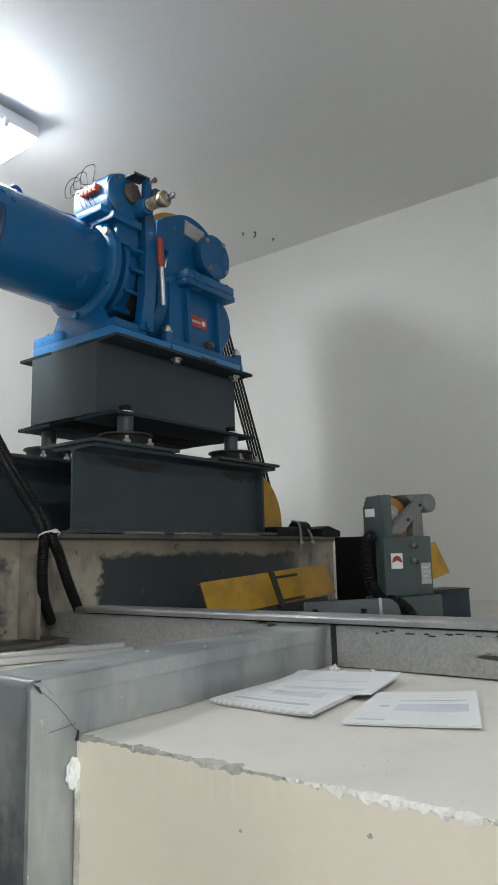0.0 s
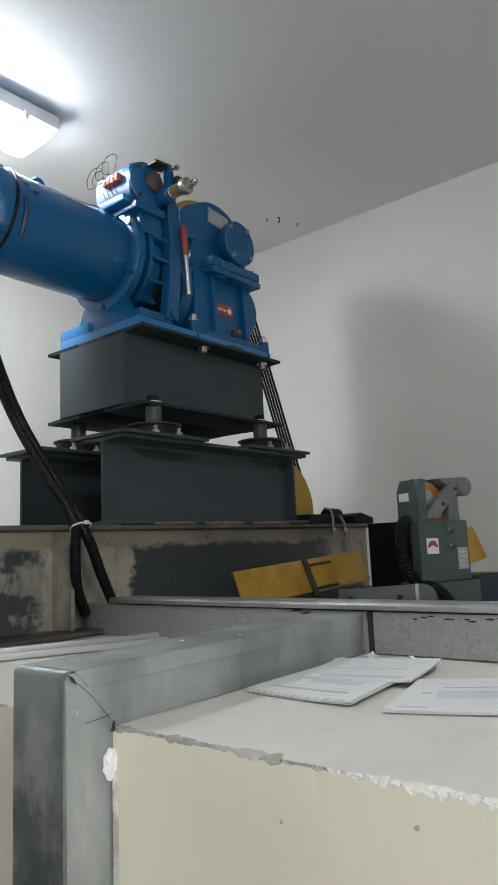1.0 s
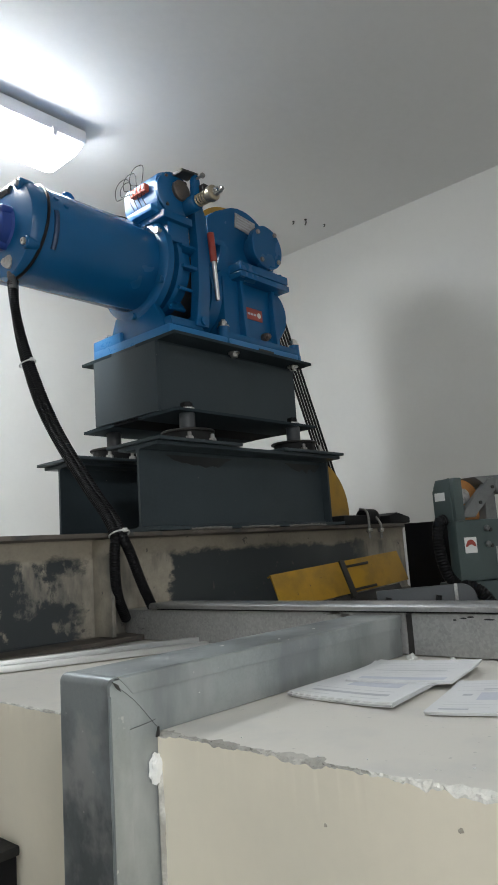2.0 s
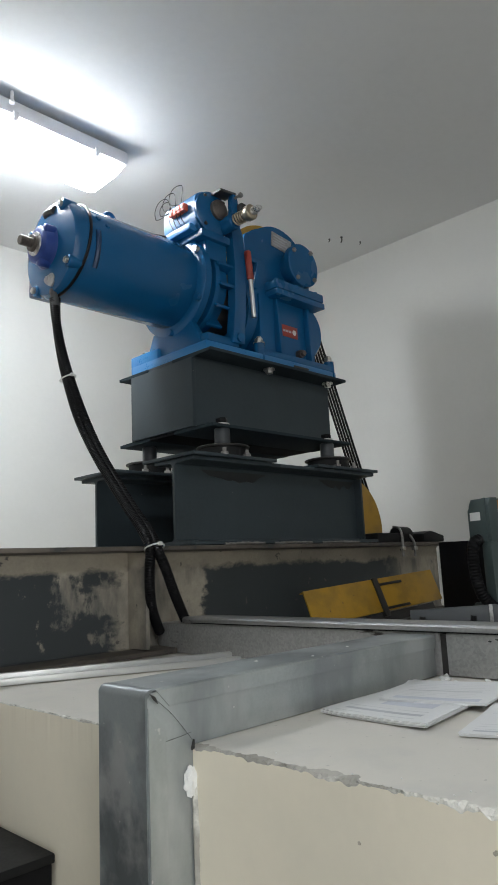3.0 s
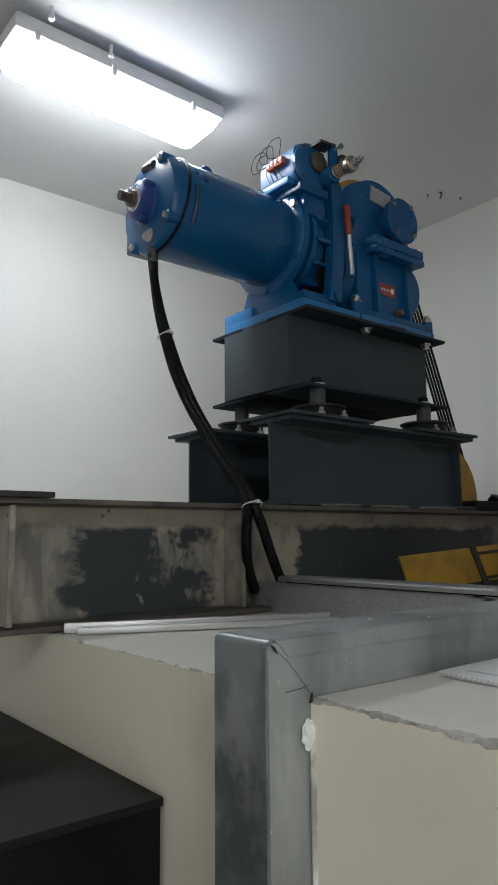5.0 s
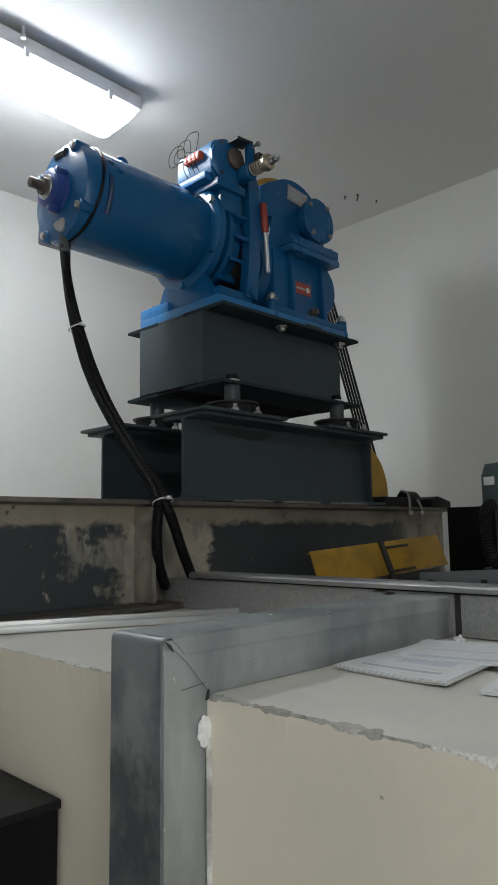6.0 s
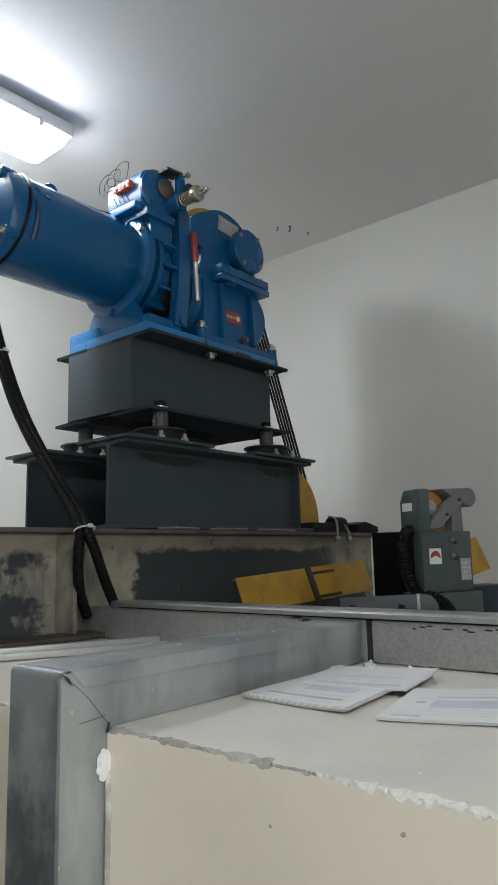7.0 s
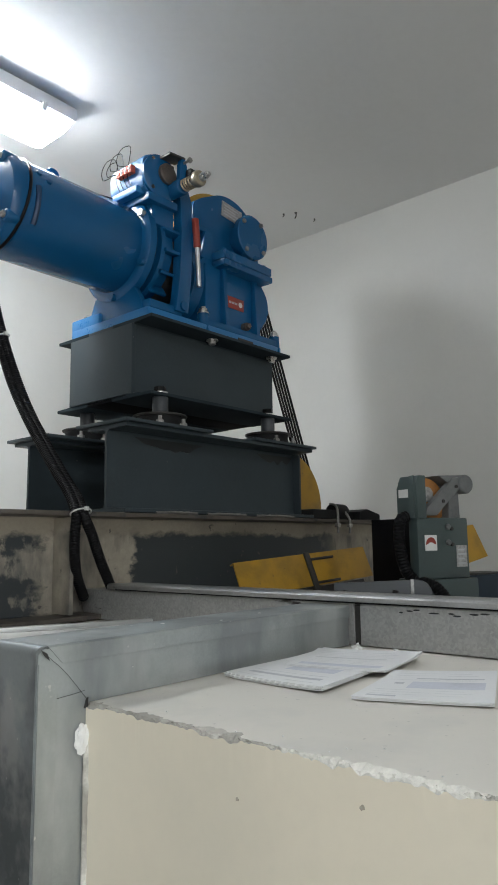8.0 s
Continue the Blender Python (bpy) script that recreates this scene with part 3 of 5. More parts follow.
# ---- traction machine ----
def build_machine():
    A = Vector((0, AXIS_Y, AXIS_Z))
    mac = thing("traction_machine", (1.94, AXIS_Y, UP_Z1), "blue enamelled geared lift motor with brake and gearbox", "lift motor")

    # base casting
    bm = bm_new()
    add_prism(bm, [(1.652, 1.640), (2.235, 1.640), (2.235, 1.995), (1.652, 1.995)], "z", UP_Z1 + 0.001, UP_Z1 + 0.032, 0.004)
    add_prism(bm, [(1.652, 1.86), (1.80, 1.86), (1.80, 1.995), (1.652, 1.995)], "z", UP_Z1 + 0.03, UP_Z1 + 0.062, 0.004)
    base = part("base_casting", bm, BLUE_LIT, mac)
    # bolt bosses with bolts
    for x, y in ((1.885, 1.658), (2.222, 1.658), (1.69, 1.965)):
        bm = bm_new()
        zt = UP_Z1 + (0.068 if y < 1.9 else 0.062)
        if y < 1.9:
            add_cyl(bm, (x, y, UP_Z1 + 0.01), (x, y, zt), 0.019, 20, r1=0.017)
            part("bolt_boss", bm, BLUE, base)
            bm = bm_new()
        add_cyl(bm, (x, y, zt), (x, y, zt + 0.004), 0.018, 18)
        hexagon(bm, (x, y, zt + 0.004), (0, 0, 1), 0.014, 0.013)
        add_cyl(bm, (x, y, zt + 0.016), (x, y, zt + 0.023), 0.007, 10)
        part("foundation_bolt", bm, BOLT, base, "zinc hexagon bolt")
    for x in (1.905, 2.185):
        bm = bm_new()
        add_cyl(bm, (x, 1.640, UP_Z1 - 0.012), (x, 1.640, UP_Z1 - 0.016), 0.018, 18)
        hexagon(bm, (x, 1.640, UP_Z1 - 0.016), (0, 0, -1), 0.012, 0.011)
        part("foundation_nut", bm, BOLT, base, "bright zinc nut below the flange")

    # motor
    bm = bm_new()
    add_lathe(bm, (1.290, A.y, A.z), (1, 0, 0), [(0, 0.126), (0.006, 0.1285), (0.368, 0.1285), (0.373, 0.126)], 64)
    motor = part("motor_shell", bm, BLUE, mac, "smooth blue cylindrical motor shell")
    bm = bm_new()
    add_lathe(bm, (1.252, A.y, A.z), (1, 0, 0), [(0, 0.060), (0.004, 0.100), (0.010, 0.122), (0.022, 0.129), (0.040, 0.131), (0.042, 0.128)], 64)
    shield = part("end_shield", bm, BLUE, mac, "blue cast end shield")
    # lugs and slots round the end shield
    for k, ang in enumerate((35, 125, 215, 305)):
        c, s = math.cos(radians(ang)), math.sin(radians(ang))
        bm = bm_new()
        add_cyl(bm, (1.254, A.y + 0.118 * c, A.z + 0.118 * s), (1.296, A.y + 0.118 * c, A.z + 0.118 * s), 0.016, 16, bevel=0.003)
        part("lug", bm, BLUE, shield)
        bm = bm_new()
        hexagon(bm, (1.254, A.y + 0.118 * c, A.z + 0.118 * s), (-1, 0, 0), 0.009, 0.008)
        part("shield_bolt", bm, BOLT, shield, "small zinc bolt")
    for ang in (95,):
        bm = bm_new()
        pts = [(1.2590, A.y + 0.099 * math.cos(radians(ang + d)), A.z + 0.099 * math.sin(radians(ang + d))) for d in (-14, -7, 0, 7, 14)]
        add_tube(bm, pts, 0.0125, 8, 5)
        part("vent_slot", bm, DARK_STEEL, shield, "dark cooling slot")
    for ang in (192,):
        bm = bm_new()
        pts = [(1.326, A.y + 0.1262 * math.cos(radians(ang + d)), A.z + 0.1262 * math.sin(radians(ang + d))) for d in (-22, -11, 0, 11, 22)]
        add_tube(bm, pts, 0.0085, 8, 5)
        part("vent_slot", bm, BLUE_DARK, motor, "dark cooling slot")
    bm = bm_new()
    add_lathe(bm, (1.219, A.y, A.z), (1, 0, 0), [(0, 0.030), (0.002, 0.044), (0.006, 0.049), (0.028, 0.052), (0.033, 0.058), (0.041, 0.060)], 40)
    for ang in (20, 140, 260):
        c, sn = math.cos(radians(ang)), math.sin(radians(ang))
        add_cyl(bm, (1.223, A.y + 0.048 * c, A.z + 0.048 * sn), (1.256, A.y + 0.048 * c, A.z + 0.048 * sn), 0.013, 12, bevel=0.003)
    part("bearing_cap", bm, BLUE_PURPLE, shield, "violet-blue bearing cap")
    bm = bm_new()
    add_lathe(bm, (1.176, A.y, A.z), (1, 0, 0), [(0, 0.011), (0.002, 0.0132), (0.030, 0.0132), (0.030, 0.021), (0.046, 0.023)], 24)
    part("shaft_end", bm, SHAFT, shield, "rust-brown bare shaft end")
    bm = bm_new()
    add_lathe(bm, (1.2145, A.y, A.z), (1, 0, 0), [(0, 0.022), (0.001, 0.031), (0.005, 0.032), (0.006, 0.022)], 32)
    part("seal_ring", bm, BOLT, shield, "bright steel ring")
    # square terminal block at the far side of the end shield
    bm = bm_new()
    add_box(bm, (1.275, A.y + 0.060, A.z - 0.090), (1.345, A.y + 0.140, A.z + 0.022), 0.006)
    part("terminal_box", bm, BLUE_DARK, mac, "dark blue terminal box")
    bm = bm_new()
    add_lathe(bm, (1.2610, A.y - 0.008, A.z - 0.084), (-1, 0, 0), [(0, 0.026), (0.0068, 0.024), (0.0074, 0.016)], 22)
    for v in bm.verts:
        v.co += Vector((0, 1, 1)) * 0.006 * noise.noise(v.co * 60)
        v.co.y += (v.co.z - A.z + 0.088) * 0.5
    part("worn_patch", bm, PLATE, shield, "pale worn paint patch")
    # strap round the motor and its clips
    bm = bm_new()
    pts = [(1.338 - 0.0034 * k, A.y + 0.1315 * math.cos(radians(a)), A.z + 0.1315 * math.sin(radians(a))) for k, a in enumerate(range(48, 276, 12))]
    add_tube(bm, pts, 0.0040, 8, 3)
    part("sensor_cable", bm, BLACK_GLOSS, mac, "thin black cable wrapped round the motor")
    # lifting eye
    bm = bm_new()
    add_cyl(bm, (1.445, A.y, A.z + 0.122), (1.445, A.y, A.z + 0.132), 0.011, 16)
    ring = [(1.445 + 0.016 * math.cos(radians(a)), A.y, A.z + 0.146 + 0.016 * math.sin(radians(a))) for a in range(-90, 271, 24)]
    add_tube(bm, ring, 0.0055, 8, 3)
    part("lifting_eye", bm, BLUE, motor)
    # two screw heads on the shell
    for a in (150, 158):
        bm = bm_new()
        n = Vector((0, math.cos(radians(a)), math.sin(radians(a))))
        p = Vector((1.335 + (a - 150) * 0.003, A.y, A.z)) + n * 0.127
        hexagon(bm, p, n, 0.008, 0.007)
        part("screw", bm, BLUE, motor)

    # flange ring and bell housing
    bm = bm_new()
    add_lathe(bm, (1.656, A.y, A.z), (1, 0, 0), [(0, 0.136), (0.004, 0.150), (0.010, 0.156), (0.030, 0.158), (0.036, 0.153), (0.037, 0.11)], 64)
    ring_flange = part("motor_flange", bm, BLUE, mac)
    for ang in (30, 90, 150, 210, 270, 330):
        c, s = math.cos(radians(ang)), math.sin(radians(ang))
        bm = bm_new()
        add_cyl(bm, (1.648, A.y - 0.146 * c, A.z + 0.146 * s), (1.662, A.y - 0.146 * c, A.z + 0.146 * s), 0.0105, 14)
        part("flange_bolt", bm, BOLT if ang == 30 else BLUE, ring_flange, "bright bolt head" if ang == 30 else "")
    bm = bm_new()
    add_lathe(bm, (1.690, A.y, A.z), (1, 0, 0), [(0, 0.115), (0.02, 0.115), (0.026, 0.131), (0.080, 0.131), (0.085, 0.11)], 48)
    part("coupling_housing", bm, BLUE, mac)
    # second ring and the ribs between the rings
    bm = bm_new()
    add_lathe(bm, (1.712, A.y, A.z), (1, 0, 0), [(0, 0.120), (0.002, 0.146), (0.016, 0.148), (0.018, 0.12)], 56)
    part("brake_ring", bm, BLUE, mac)
    for ang in range(140, 245, 24):
        c, s = math.cos(radians(ang)), math.sin(radians(ang))
        bm = bm_new()
        m = Matrix.Translation((1.752, A.y + 0.136 * c, A.z + 0.136 * s)) @ Matrix.Rotation(radians(ang), 4, "X")
        add_box(bm, (-0.030, -0.022, -0.005), (0.030, 0.022, 0.005), 0.002, m)
        part("rib", bm, BLUE, mac)
    # saddle foot under the ring
    bm = bm_new()
    foot = [(1.672, UP_Z1 + 0.02), (1.915, UP_Z1 + 0.02), (1.920, UP_Z1 + 0.058), (1.895, UP_Z1 + 0.112), (1.715, UP_Z1 + 0.112), (1.682, UP_Z1 + 0.06)]
    add_prism(bm, foot, "x", 1.664, 1.684, 0.004)
    add_prism(bm, [(1.70, UP_Z1 + 0.02), (1.88, UP_Z1 + 0.02), (1.87, UP_Z1 + 0.09), (1.74, UP_Z1 + 0.09)], "x", 1.69, 1.77, 0.004)
    add_prism(bm, [(1.645, UP_Z1 + 0.034), (1.70, UP_Z1 + 0.034), (1.70, UP_Z1 + 0.062), (1.652, UP_Z1 + 0.062)], "x", 1.668, 1.790, 0.006)
    part("saddle_foot", bm, BLUE, mac)
    # dark disc stands in for a shaded hole in the foot
    for y in (1.895,):
        bm = bm_new()
        add_cyl(bm, (1.658, y, UP_Z1 + 0.045), (1.665, y, UP_Z1 + 0.045), 0.009, 14)
        part("plug", bm, DARK_STEEL, mac, "dark disc in place of a hole")

    # brake: two arms, drum, magnet, spring
    for y, sgn in ((1.655, 1), (1.945, -1)):
        bm = bm_new()
        out = [(1.757, UP_Z1 + 0.045), (1.806, UP_Z1 + 0.045), (1.816, 2.36), (1.822, 2.50), (1.820, 2.60), (1.800, 2.645), (1.770, 2.645), (1.772, 2.60), (1.778, 2.50), (1.772, 2.36)]
        add_prism(bm, out, "y", y - 0.016, y + 0.016, 0.003)
        arm = part("brake_arm", bm, BLUE, mac)
        bm = bm_new()
        add_prism(bm, [(1.785, 2.35), (1.835, 2.35), (1.835, 2.53), (1.785, 2.53)], "y", min(y + 0.012 * sgn, y + 0.03 * sgn), max(y + 0.012 * sgn, y + 0.03 * sgn), 0.002)
        part("brake_shoe", bm, DARK_STEEL, arm, "dark brake shoe")
        bm = bm_new()
        add_cyl(bm, (1.785, y - 0.024, UP_Z1 + 0.062), (1.785, y + 0.024, UP_Z1 + 0.062), 0.014, 18)
        part("pivot_pin", bm, BLUE, arm)
    bm = bm_new()
    add_lathe(bm, (1.775, A.y, A.z), (1, 0, 0), [(0, 0.10), (0.002, 0.122), (0.078, 0.122), (0.080, 0.10)], 48)
    part("brake_drum", bm, DARK_STEEL, mac, "dark steel brake drum")
    # spring rod across the arms
    bm = bm_new()
    add_cyl(bm, (1.742, 1.592, 2.610), (1.742, 1.672, 2.610), 0.024, 24, bevel=0.004)
    part("spring_sleeve", bm, BLUE, mac)
    bm = bm_new()
    coil = [(1.742 + 0.016 * math.cos(a * 0.7), 1.592 - 0.0011 * a, 2.610 + 0.016 * math.sin(a * 0.7)) for a in range(0, 46)]
    add_tube(bm, coil, 0.0028, 7, 2)
    part("brake_spring", bm, BRASSY, mac, "coiled steel brake spring")
    bm = bm_new()
    add_cyl(bm, (1.742, 1.545, 2.610), (1.742, 1.522, 2.610), 0.023, 24, bevel=0.004)
    part("spring_collar", bm, BRASSY, mac, "dull brassy spring collar")
    bm = bm_new()
    add_cyl(bm, (1.742, 1.60, 2.610), (1.742, 1.490, 2.610), 0.006, 12)
    hexagon(bm, (1.742, 1.522, 2.610), (0, -1, 0), 0.012, 0.012)
    hexagon(bm, (1.742, 1.506, 2.610), (0, -1, 0), 0.010, 0.010)
    part("adjusting_nut", bm, BOLT, mac, "zinc adjusting nut on a threaded rod")
    # magnet housing on top, axis along y, with a ridge, side lugs and a round end flange
    MX, MZ = 1.700, 2.640
    bm = bm_new()
    add_prism(bm, [(MX + 0.060 * math.copysign(abs(math.cos(a)) ** 0.62, math.cos(a)), MZ + 0.064 * math.copysign(abs(math.sin(a)) ** 0.62, math.sin(a))) for a in [2 * math.pi * k / 40 for k in range(40)]], "y", 1.655, 1.798, 0.006)
    mag = part("brake_magnet", bm, BLUE_MATT, mac, "round blue brake magnet housing")
    bm = bm_new()
    add_prism(bm, [(MX - 0.010, MZ + 0.055), (MX + 0.010, MZ + 0.055), (MX + 0.008, MZ + 0.078), (MX - 0.008, MZ + 0.078)], "y", 1.672, 1.796, 0.004)
    part("top_ridge", bm, BLUE_LIT, mag)
    bm = bm_new()
    add_prism(bm, [(MX - 0.070, MZ - 0.062), (MX + 0.060, MZ - 0.062), (MX + 0.060, MZ - 0.040), (MX - 0.070, MZ - 0.040)], "y", 1.668, 1.792, 0.006)
    part("foot_lug", bm, BLUE_LIT, mag)
    bm = bm_new()
    add_prism(bm, [(1.652, 1.640), (1.762, 1.640), (1.762, 1.785), (1.652, 1.785)], "z", 2.556, 2.579, 0.003)
    add_prism(bm, [(1.678, 1.655), (1.760, 1.655), (1.760, 1.77), (1.678, 1.77)], "z", 2.50, 2.557, 0.003)
    part("magnet_bracket", bm, BLUE, mac)
    bm = bm_new()
    add_lathe(bm, (MX + 0.004, 1.658, MZ), (0, -1, 0), [(0, 0.058), (0.001, 0.065), (0.004, 0.067), (0.012, 0.067), (0.016, 0.062), (0.026, 0.044)], 48)
    flange = part("magnet_flange", bm, BLUE, mag)
    for ang in (50, 130, 230, 310):
        bm = bm_new()
        hexagon(bm, (MX + 0.004 + 0.056 * math.cos(radians(ang)), 1.644, MZ + 0.056 * math.sin(radians(ang))), (0, -1, 0), 0.006, 0.007)
        part("flange_screw", bm, DARK_STEEL, flange)
    bm = bm_new()
    add_lathe(bm, (MX + 0.010, 1.636, MZ + 0.006), (0, -1, 0), [(0, 0.030), (0.014, 0.030), (0.017, 0.026), (0.018, 0.012)], 32)
    part("plunger", bm, SHAFT, mag, "grey brake plunger")
    bm = bm_new()
    add_prism(bm, [(1.690, MZ + 0.048), (1.752, MZ + 0.056), (1.752, MZ + 0.062), (1.690, MZ + 0.056)], "y", 1.596, 1.642, 0.001)
    part("cover_strip", bm, DARK_STEEL, mag, "thin dark steel strip")
    bm = bm_new()
    add_prism(bm, [(1.730, 2.600), (1.762, 2.600), (1.757, 2.678), (1.750, 2.694), (1.738, 2.694), (1.732, 2.678)], "y", 1.594, 1.612, 0.003)
    part("release_lever", bm, BLUE, mag)
    bm = bm_new()
    add_cyl(bm, (1.745, 1.600, 2.682), (1.745, 1.572, 2.682), 0.004, 10)
    hexagon(bm, (1.745, 1.574, 2.682), (0, -1, 0), 0.008, 0.008)
    part("lever_screw", bm, DULL, mag, "small zinc screw")
    bm = bm_new()
    add_box(bm, (1.752, 1.575, 2.640), (1.772, 1.606, 2.664), 0.003)
    part("limit_switch", bm, DARK_STEEL, mag, "small dark switch")
    # terminal strip with loose leads
    bm = bm_new()
    for k in range(4):
        add_box(bm, (1.622, 1.684 + k * 0.0172, 2.641), (1.640, 1.699 + k * 0.0172, 2.664), 0.003)
    strip = part("terminal_strip", bm, ORANGE, mag, "orange-red terminal strip")
    for k in range(4):
        bm = bm_new()
        add_cyl(bm, (1.6195, 1.6915 + k * 0.0172, 2.652), (1.6225, 1.6915 + k * 0.0172, 2.652), 0.0048, 10)
        part("terminal_screw", bm, WHITE, strip)
    for k, (y, cy, cz, r) in enumerate(((1.690, 1.722, 2.702, 0.030), (1.708, 1.752, 2.692, 0.027), (1.726, 1.782, 2.680, 0.032), (1.742, 1.764, 2.672, 0.022))):
        bm = bm_new()
        loop = [(1.622 - 0.003 * k + 0.0018 * i, cy + r * math.cos(radians(-70 + 44 * i)), cz + r * math.sin(radians(-70 + 44 * i))) for i in range(6)]
        add_tube(bm, [(1.630, y, 2.662)] + loop + [(1.628, y + 0.016, 2.640), (1.640, y + 0.012, 2.610)], 0.0011, 6, 8)
        part("lead", bm, BLACK_GLOSS, strip, "thin black wire")
    bm = bm_new()
    add_tube(bm, [(1.655, 1.75, 2.585), (1.635, 1.775, 2.592), (1.58, 1.80, 2.596), (1.50, 1.84, 2.594)], 0.0038, 8, 10)
    part("motor_lead", bm, BLACK_GLOSS, mac, "thin black cable")

    # red and white release rod in front of the drum
    bm = bm_new()
    add_cyl(bm, (1.824, 1.630, 2.552), (1.832, 1.630, 2.464), 0.0105, 16, bevel=0.002)
    rod = part("release_grip", bm, RED, mac, "red plastic grip")
    bm = bm_new()
    add_cyl(bm, (1.832, 1.630, 2.464), (1.840, 1.630, 2.345), 0.0068, 14)
    part("release_rod", bm, ALU, rod, "bare metal rod")
    bm = bm_new()
    add_lathe(bm, (1.858, A.y, 2.40), (1, 0, 0), [(0, 0.09), (0.004, 0.128), (0.040, 0.134), (0.044, 0.09)], 48)
    part("worm_flange", bm, BLUE, mac)

    # gearbox body
    bm = bm_new()
    add_prism(bm, [(1.905, 1.668), (2.150, 1.668), (2.150, 1.775), (1.905, 1.775)], "z", UP_Z1 + 0.02, 2.455, 0.008)
    gear = part("gear_case", bm, BLUE, mac)
    for x0, x1 in ((1.970, 1.986), (2.118, 2.134)):
        bm = bm_new()
        add_prism(bm, [(1.642, UP_Z1 + 0.03), (1.672, UP_Z1 + 0.03), (1.672, 2.452), (1.655, 2.452)], "x", x0, x1, 0.003)
        part("case_rib", bm, BLUE, gear)
    bm = bm_new()
    add_prism(bm, [(1.885, 1.640), (2.215, 1.640), (2.215, 1.830), (1.885, 1.830)], "z", UP_Z1 + 0.03, UP_Z1 + 0.052, 0.005)
    part("case_foot", bm, BLUE, gear)
    bm = bm_new()
    add_prism(bm, [(1.942, 1.622), (2.176, 1.622), (2.176, 1.775), (1.942, 1.775)], "z", 2.447, 2.467, 0.004)
    part("case_joint", bm, BLUE, gear)
    bm = bm_new()
    add_prism(bm, [(1.944, 1.624), (2.174, 1.624), (2.174, 1.775), (1.944, 1.775)], "z", 2.4695, 2.498, 0.005)
    cover = part("cover_joint", bm, BLUE, mac)
    for x in (1.965, 2.060, 2.155):
        bm = bm_new()
        hexagon(bm, (x, 1.645, 2.498), (0, 0, 1), 0.010, 0.010)
        part("joint_bolt", bm, BLUE, cover)
    # domed upper case with a sloping shoulder towards the brake
    bm = bm_new()
    dome_line = [(2.048 + 0.150 * math.cos(radians(a)), 2.577 + 0.150 * math.sin(radians(a))) for a in range(0, 121, 8)]
    add_prism(bm, [(1.884, 2.470), (2.190, 2.470)] + dome_line + [(1.925, 2.683), (1.892, 2.662), (1.884, 2.645)], "y", 1.700, 1.772, 0.007)
    dome = part("gear_cover", bm, BLUE, mac, "domed blue gear cover")
    bm = bm_new()
    add_prism(bm, [(1.880, 2.560), (1.945, 2.560), (1.945, 2.580), (1.880, 2.580)], "y", 1.684, 1.704, 0.004)
    add_prism(bm, [(1.895, 2.470), (1.950, 2.470), (1.950, 2.562), (1.915, 2.562)], "y", 1.676, 1.702, 0.004)
    part("shoulder_rib", bm, BLUE, dome)
    bm = bm_new()
    m = Matrix.Translation((2.060, 1.6985, 2.676)) @ Matrix.Rotation(radians(6), 4, "Y")
    add_box(bm, (-0.048, -0.0015, -0.026), (0.048, 0.0015, 0.026), 0.0, m)
    rating = part("name_plate", bm, PLATE, dome, "worn aluminium rating plate")
    for k in range(4):
        bm = bm_new()
        add_box(bm, (-0.040, -0.0024, 0.012 - 0.010 * k), (0.030 - 0.012 * (k % 2), -0.0016, 0.016 - 0.010 * k), 0.0, m)
        part("plate_mark", bm, INK, rating)
    # round bearing cover on the near side
    bm = bm_new()
    add_lathe(bm, (2.105, 1.74, 2.592), (0, -1, 0), [(0, 0.056), (0.072, 0.056), (0.074, 0.074), (0.094, 0.074), (0.097, 0.070)], 48)
    disc = part("bearing_cover", bm, BLUE, mac, "round blue bearing cover")
    for ang in (55, 140, 235, 320):
        bm = bm_new()
        hexagon(bm, (2.105 + 0.063 * math.cos(radians(ang)), 1.644, 2.592 + 0.063 * math.sin(radians(ang))), (0, -1, 0), 0.008, 0.008)
        part("cover_bolt", bm, DULL, disc, "dull zinc bolt")
    # output bearing bulge at the far end of the case
    bm = bm_new()
    add_lathe(bm, (2.122, 1.775, 2.378), (0, -1, 0), [(0, 0.090), (0.004, 0.096), (0.094, 0.096), (0.104, 0.086)], 48)
    out = part("output_bearing", bm, BLUE, mac)
    bm = bm_new()
    hexagon(bm, (2.206, 1.700, 2.395), (1, 0, 0), 0.009, 0.016)
    part("bearing_bolt", bm, DULL, out)
    bm = bm_new()
    add_lathe(bm, (1.935, 1.70, 2.43), (0, -1, 0), [(0, 0.050), (0.02, 0.050), (0.024, 0.044)], 36)
    part("worm_cover", bm, BLUE, mac)
    # red maker's plate, drain plug, slot
    bm = bm_new()
    add_box(bm, (2.000, 1.6655, 2.334), (2.078, 1.669, 2.372), 0.0006)
    plate = part("maker_plate", bm, RED, gear, "small red maker's plate")
    bm = bm_new()
    add_lathe(bm, (2.062, 1.666, 2.353), (0, -1, 0), [(0, 0.009), (0.0012, 0.009)], 16)
    part("plate_emblem", bm, WHITE, plate, "pale round emblem")
    for k in range(3):
        bm = bm_new()
        add_box(bm, (2.008 + k * 0.014, 1.6648, 2.349), (2.019 + k * 0.014, 1.6656, 2.356))
        part("plate_mark", bm, INK, plate)
    bm = bm_new()
    add_cyl(bm, (2.078, 1.668, 2.283), (2.078, 1.650, 2.283), 0.013, 16)
    hexagon(bm, (2.078, 1.650, 2.283), (0, -1, 0), 0.010, 0.010)
    part("drain_plug", bm, SHAFT, gear, "brown brass drain plug")
    bm = bm_new()
    add_box(bm, (2.02, 1.6375, UP_Z1 + 0.012), (2.09, 1.6398, UP_Z1 + 0.020))
    part("oil_slot", bm, DARK_STEEL, base, "dark oily slot")
    # traction sheave behind the gearbox
    bm = bm_new()
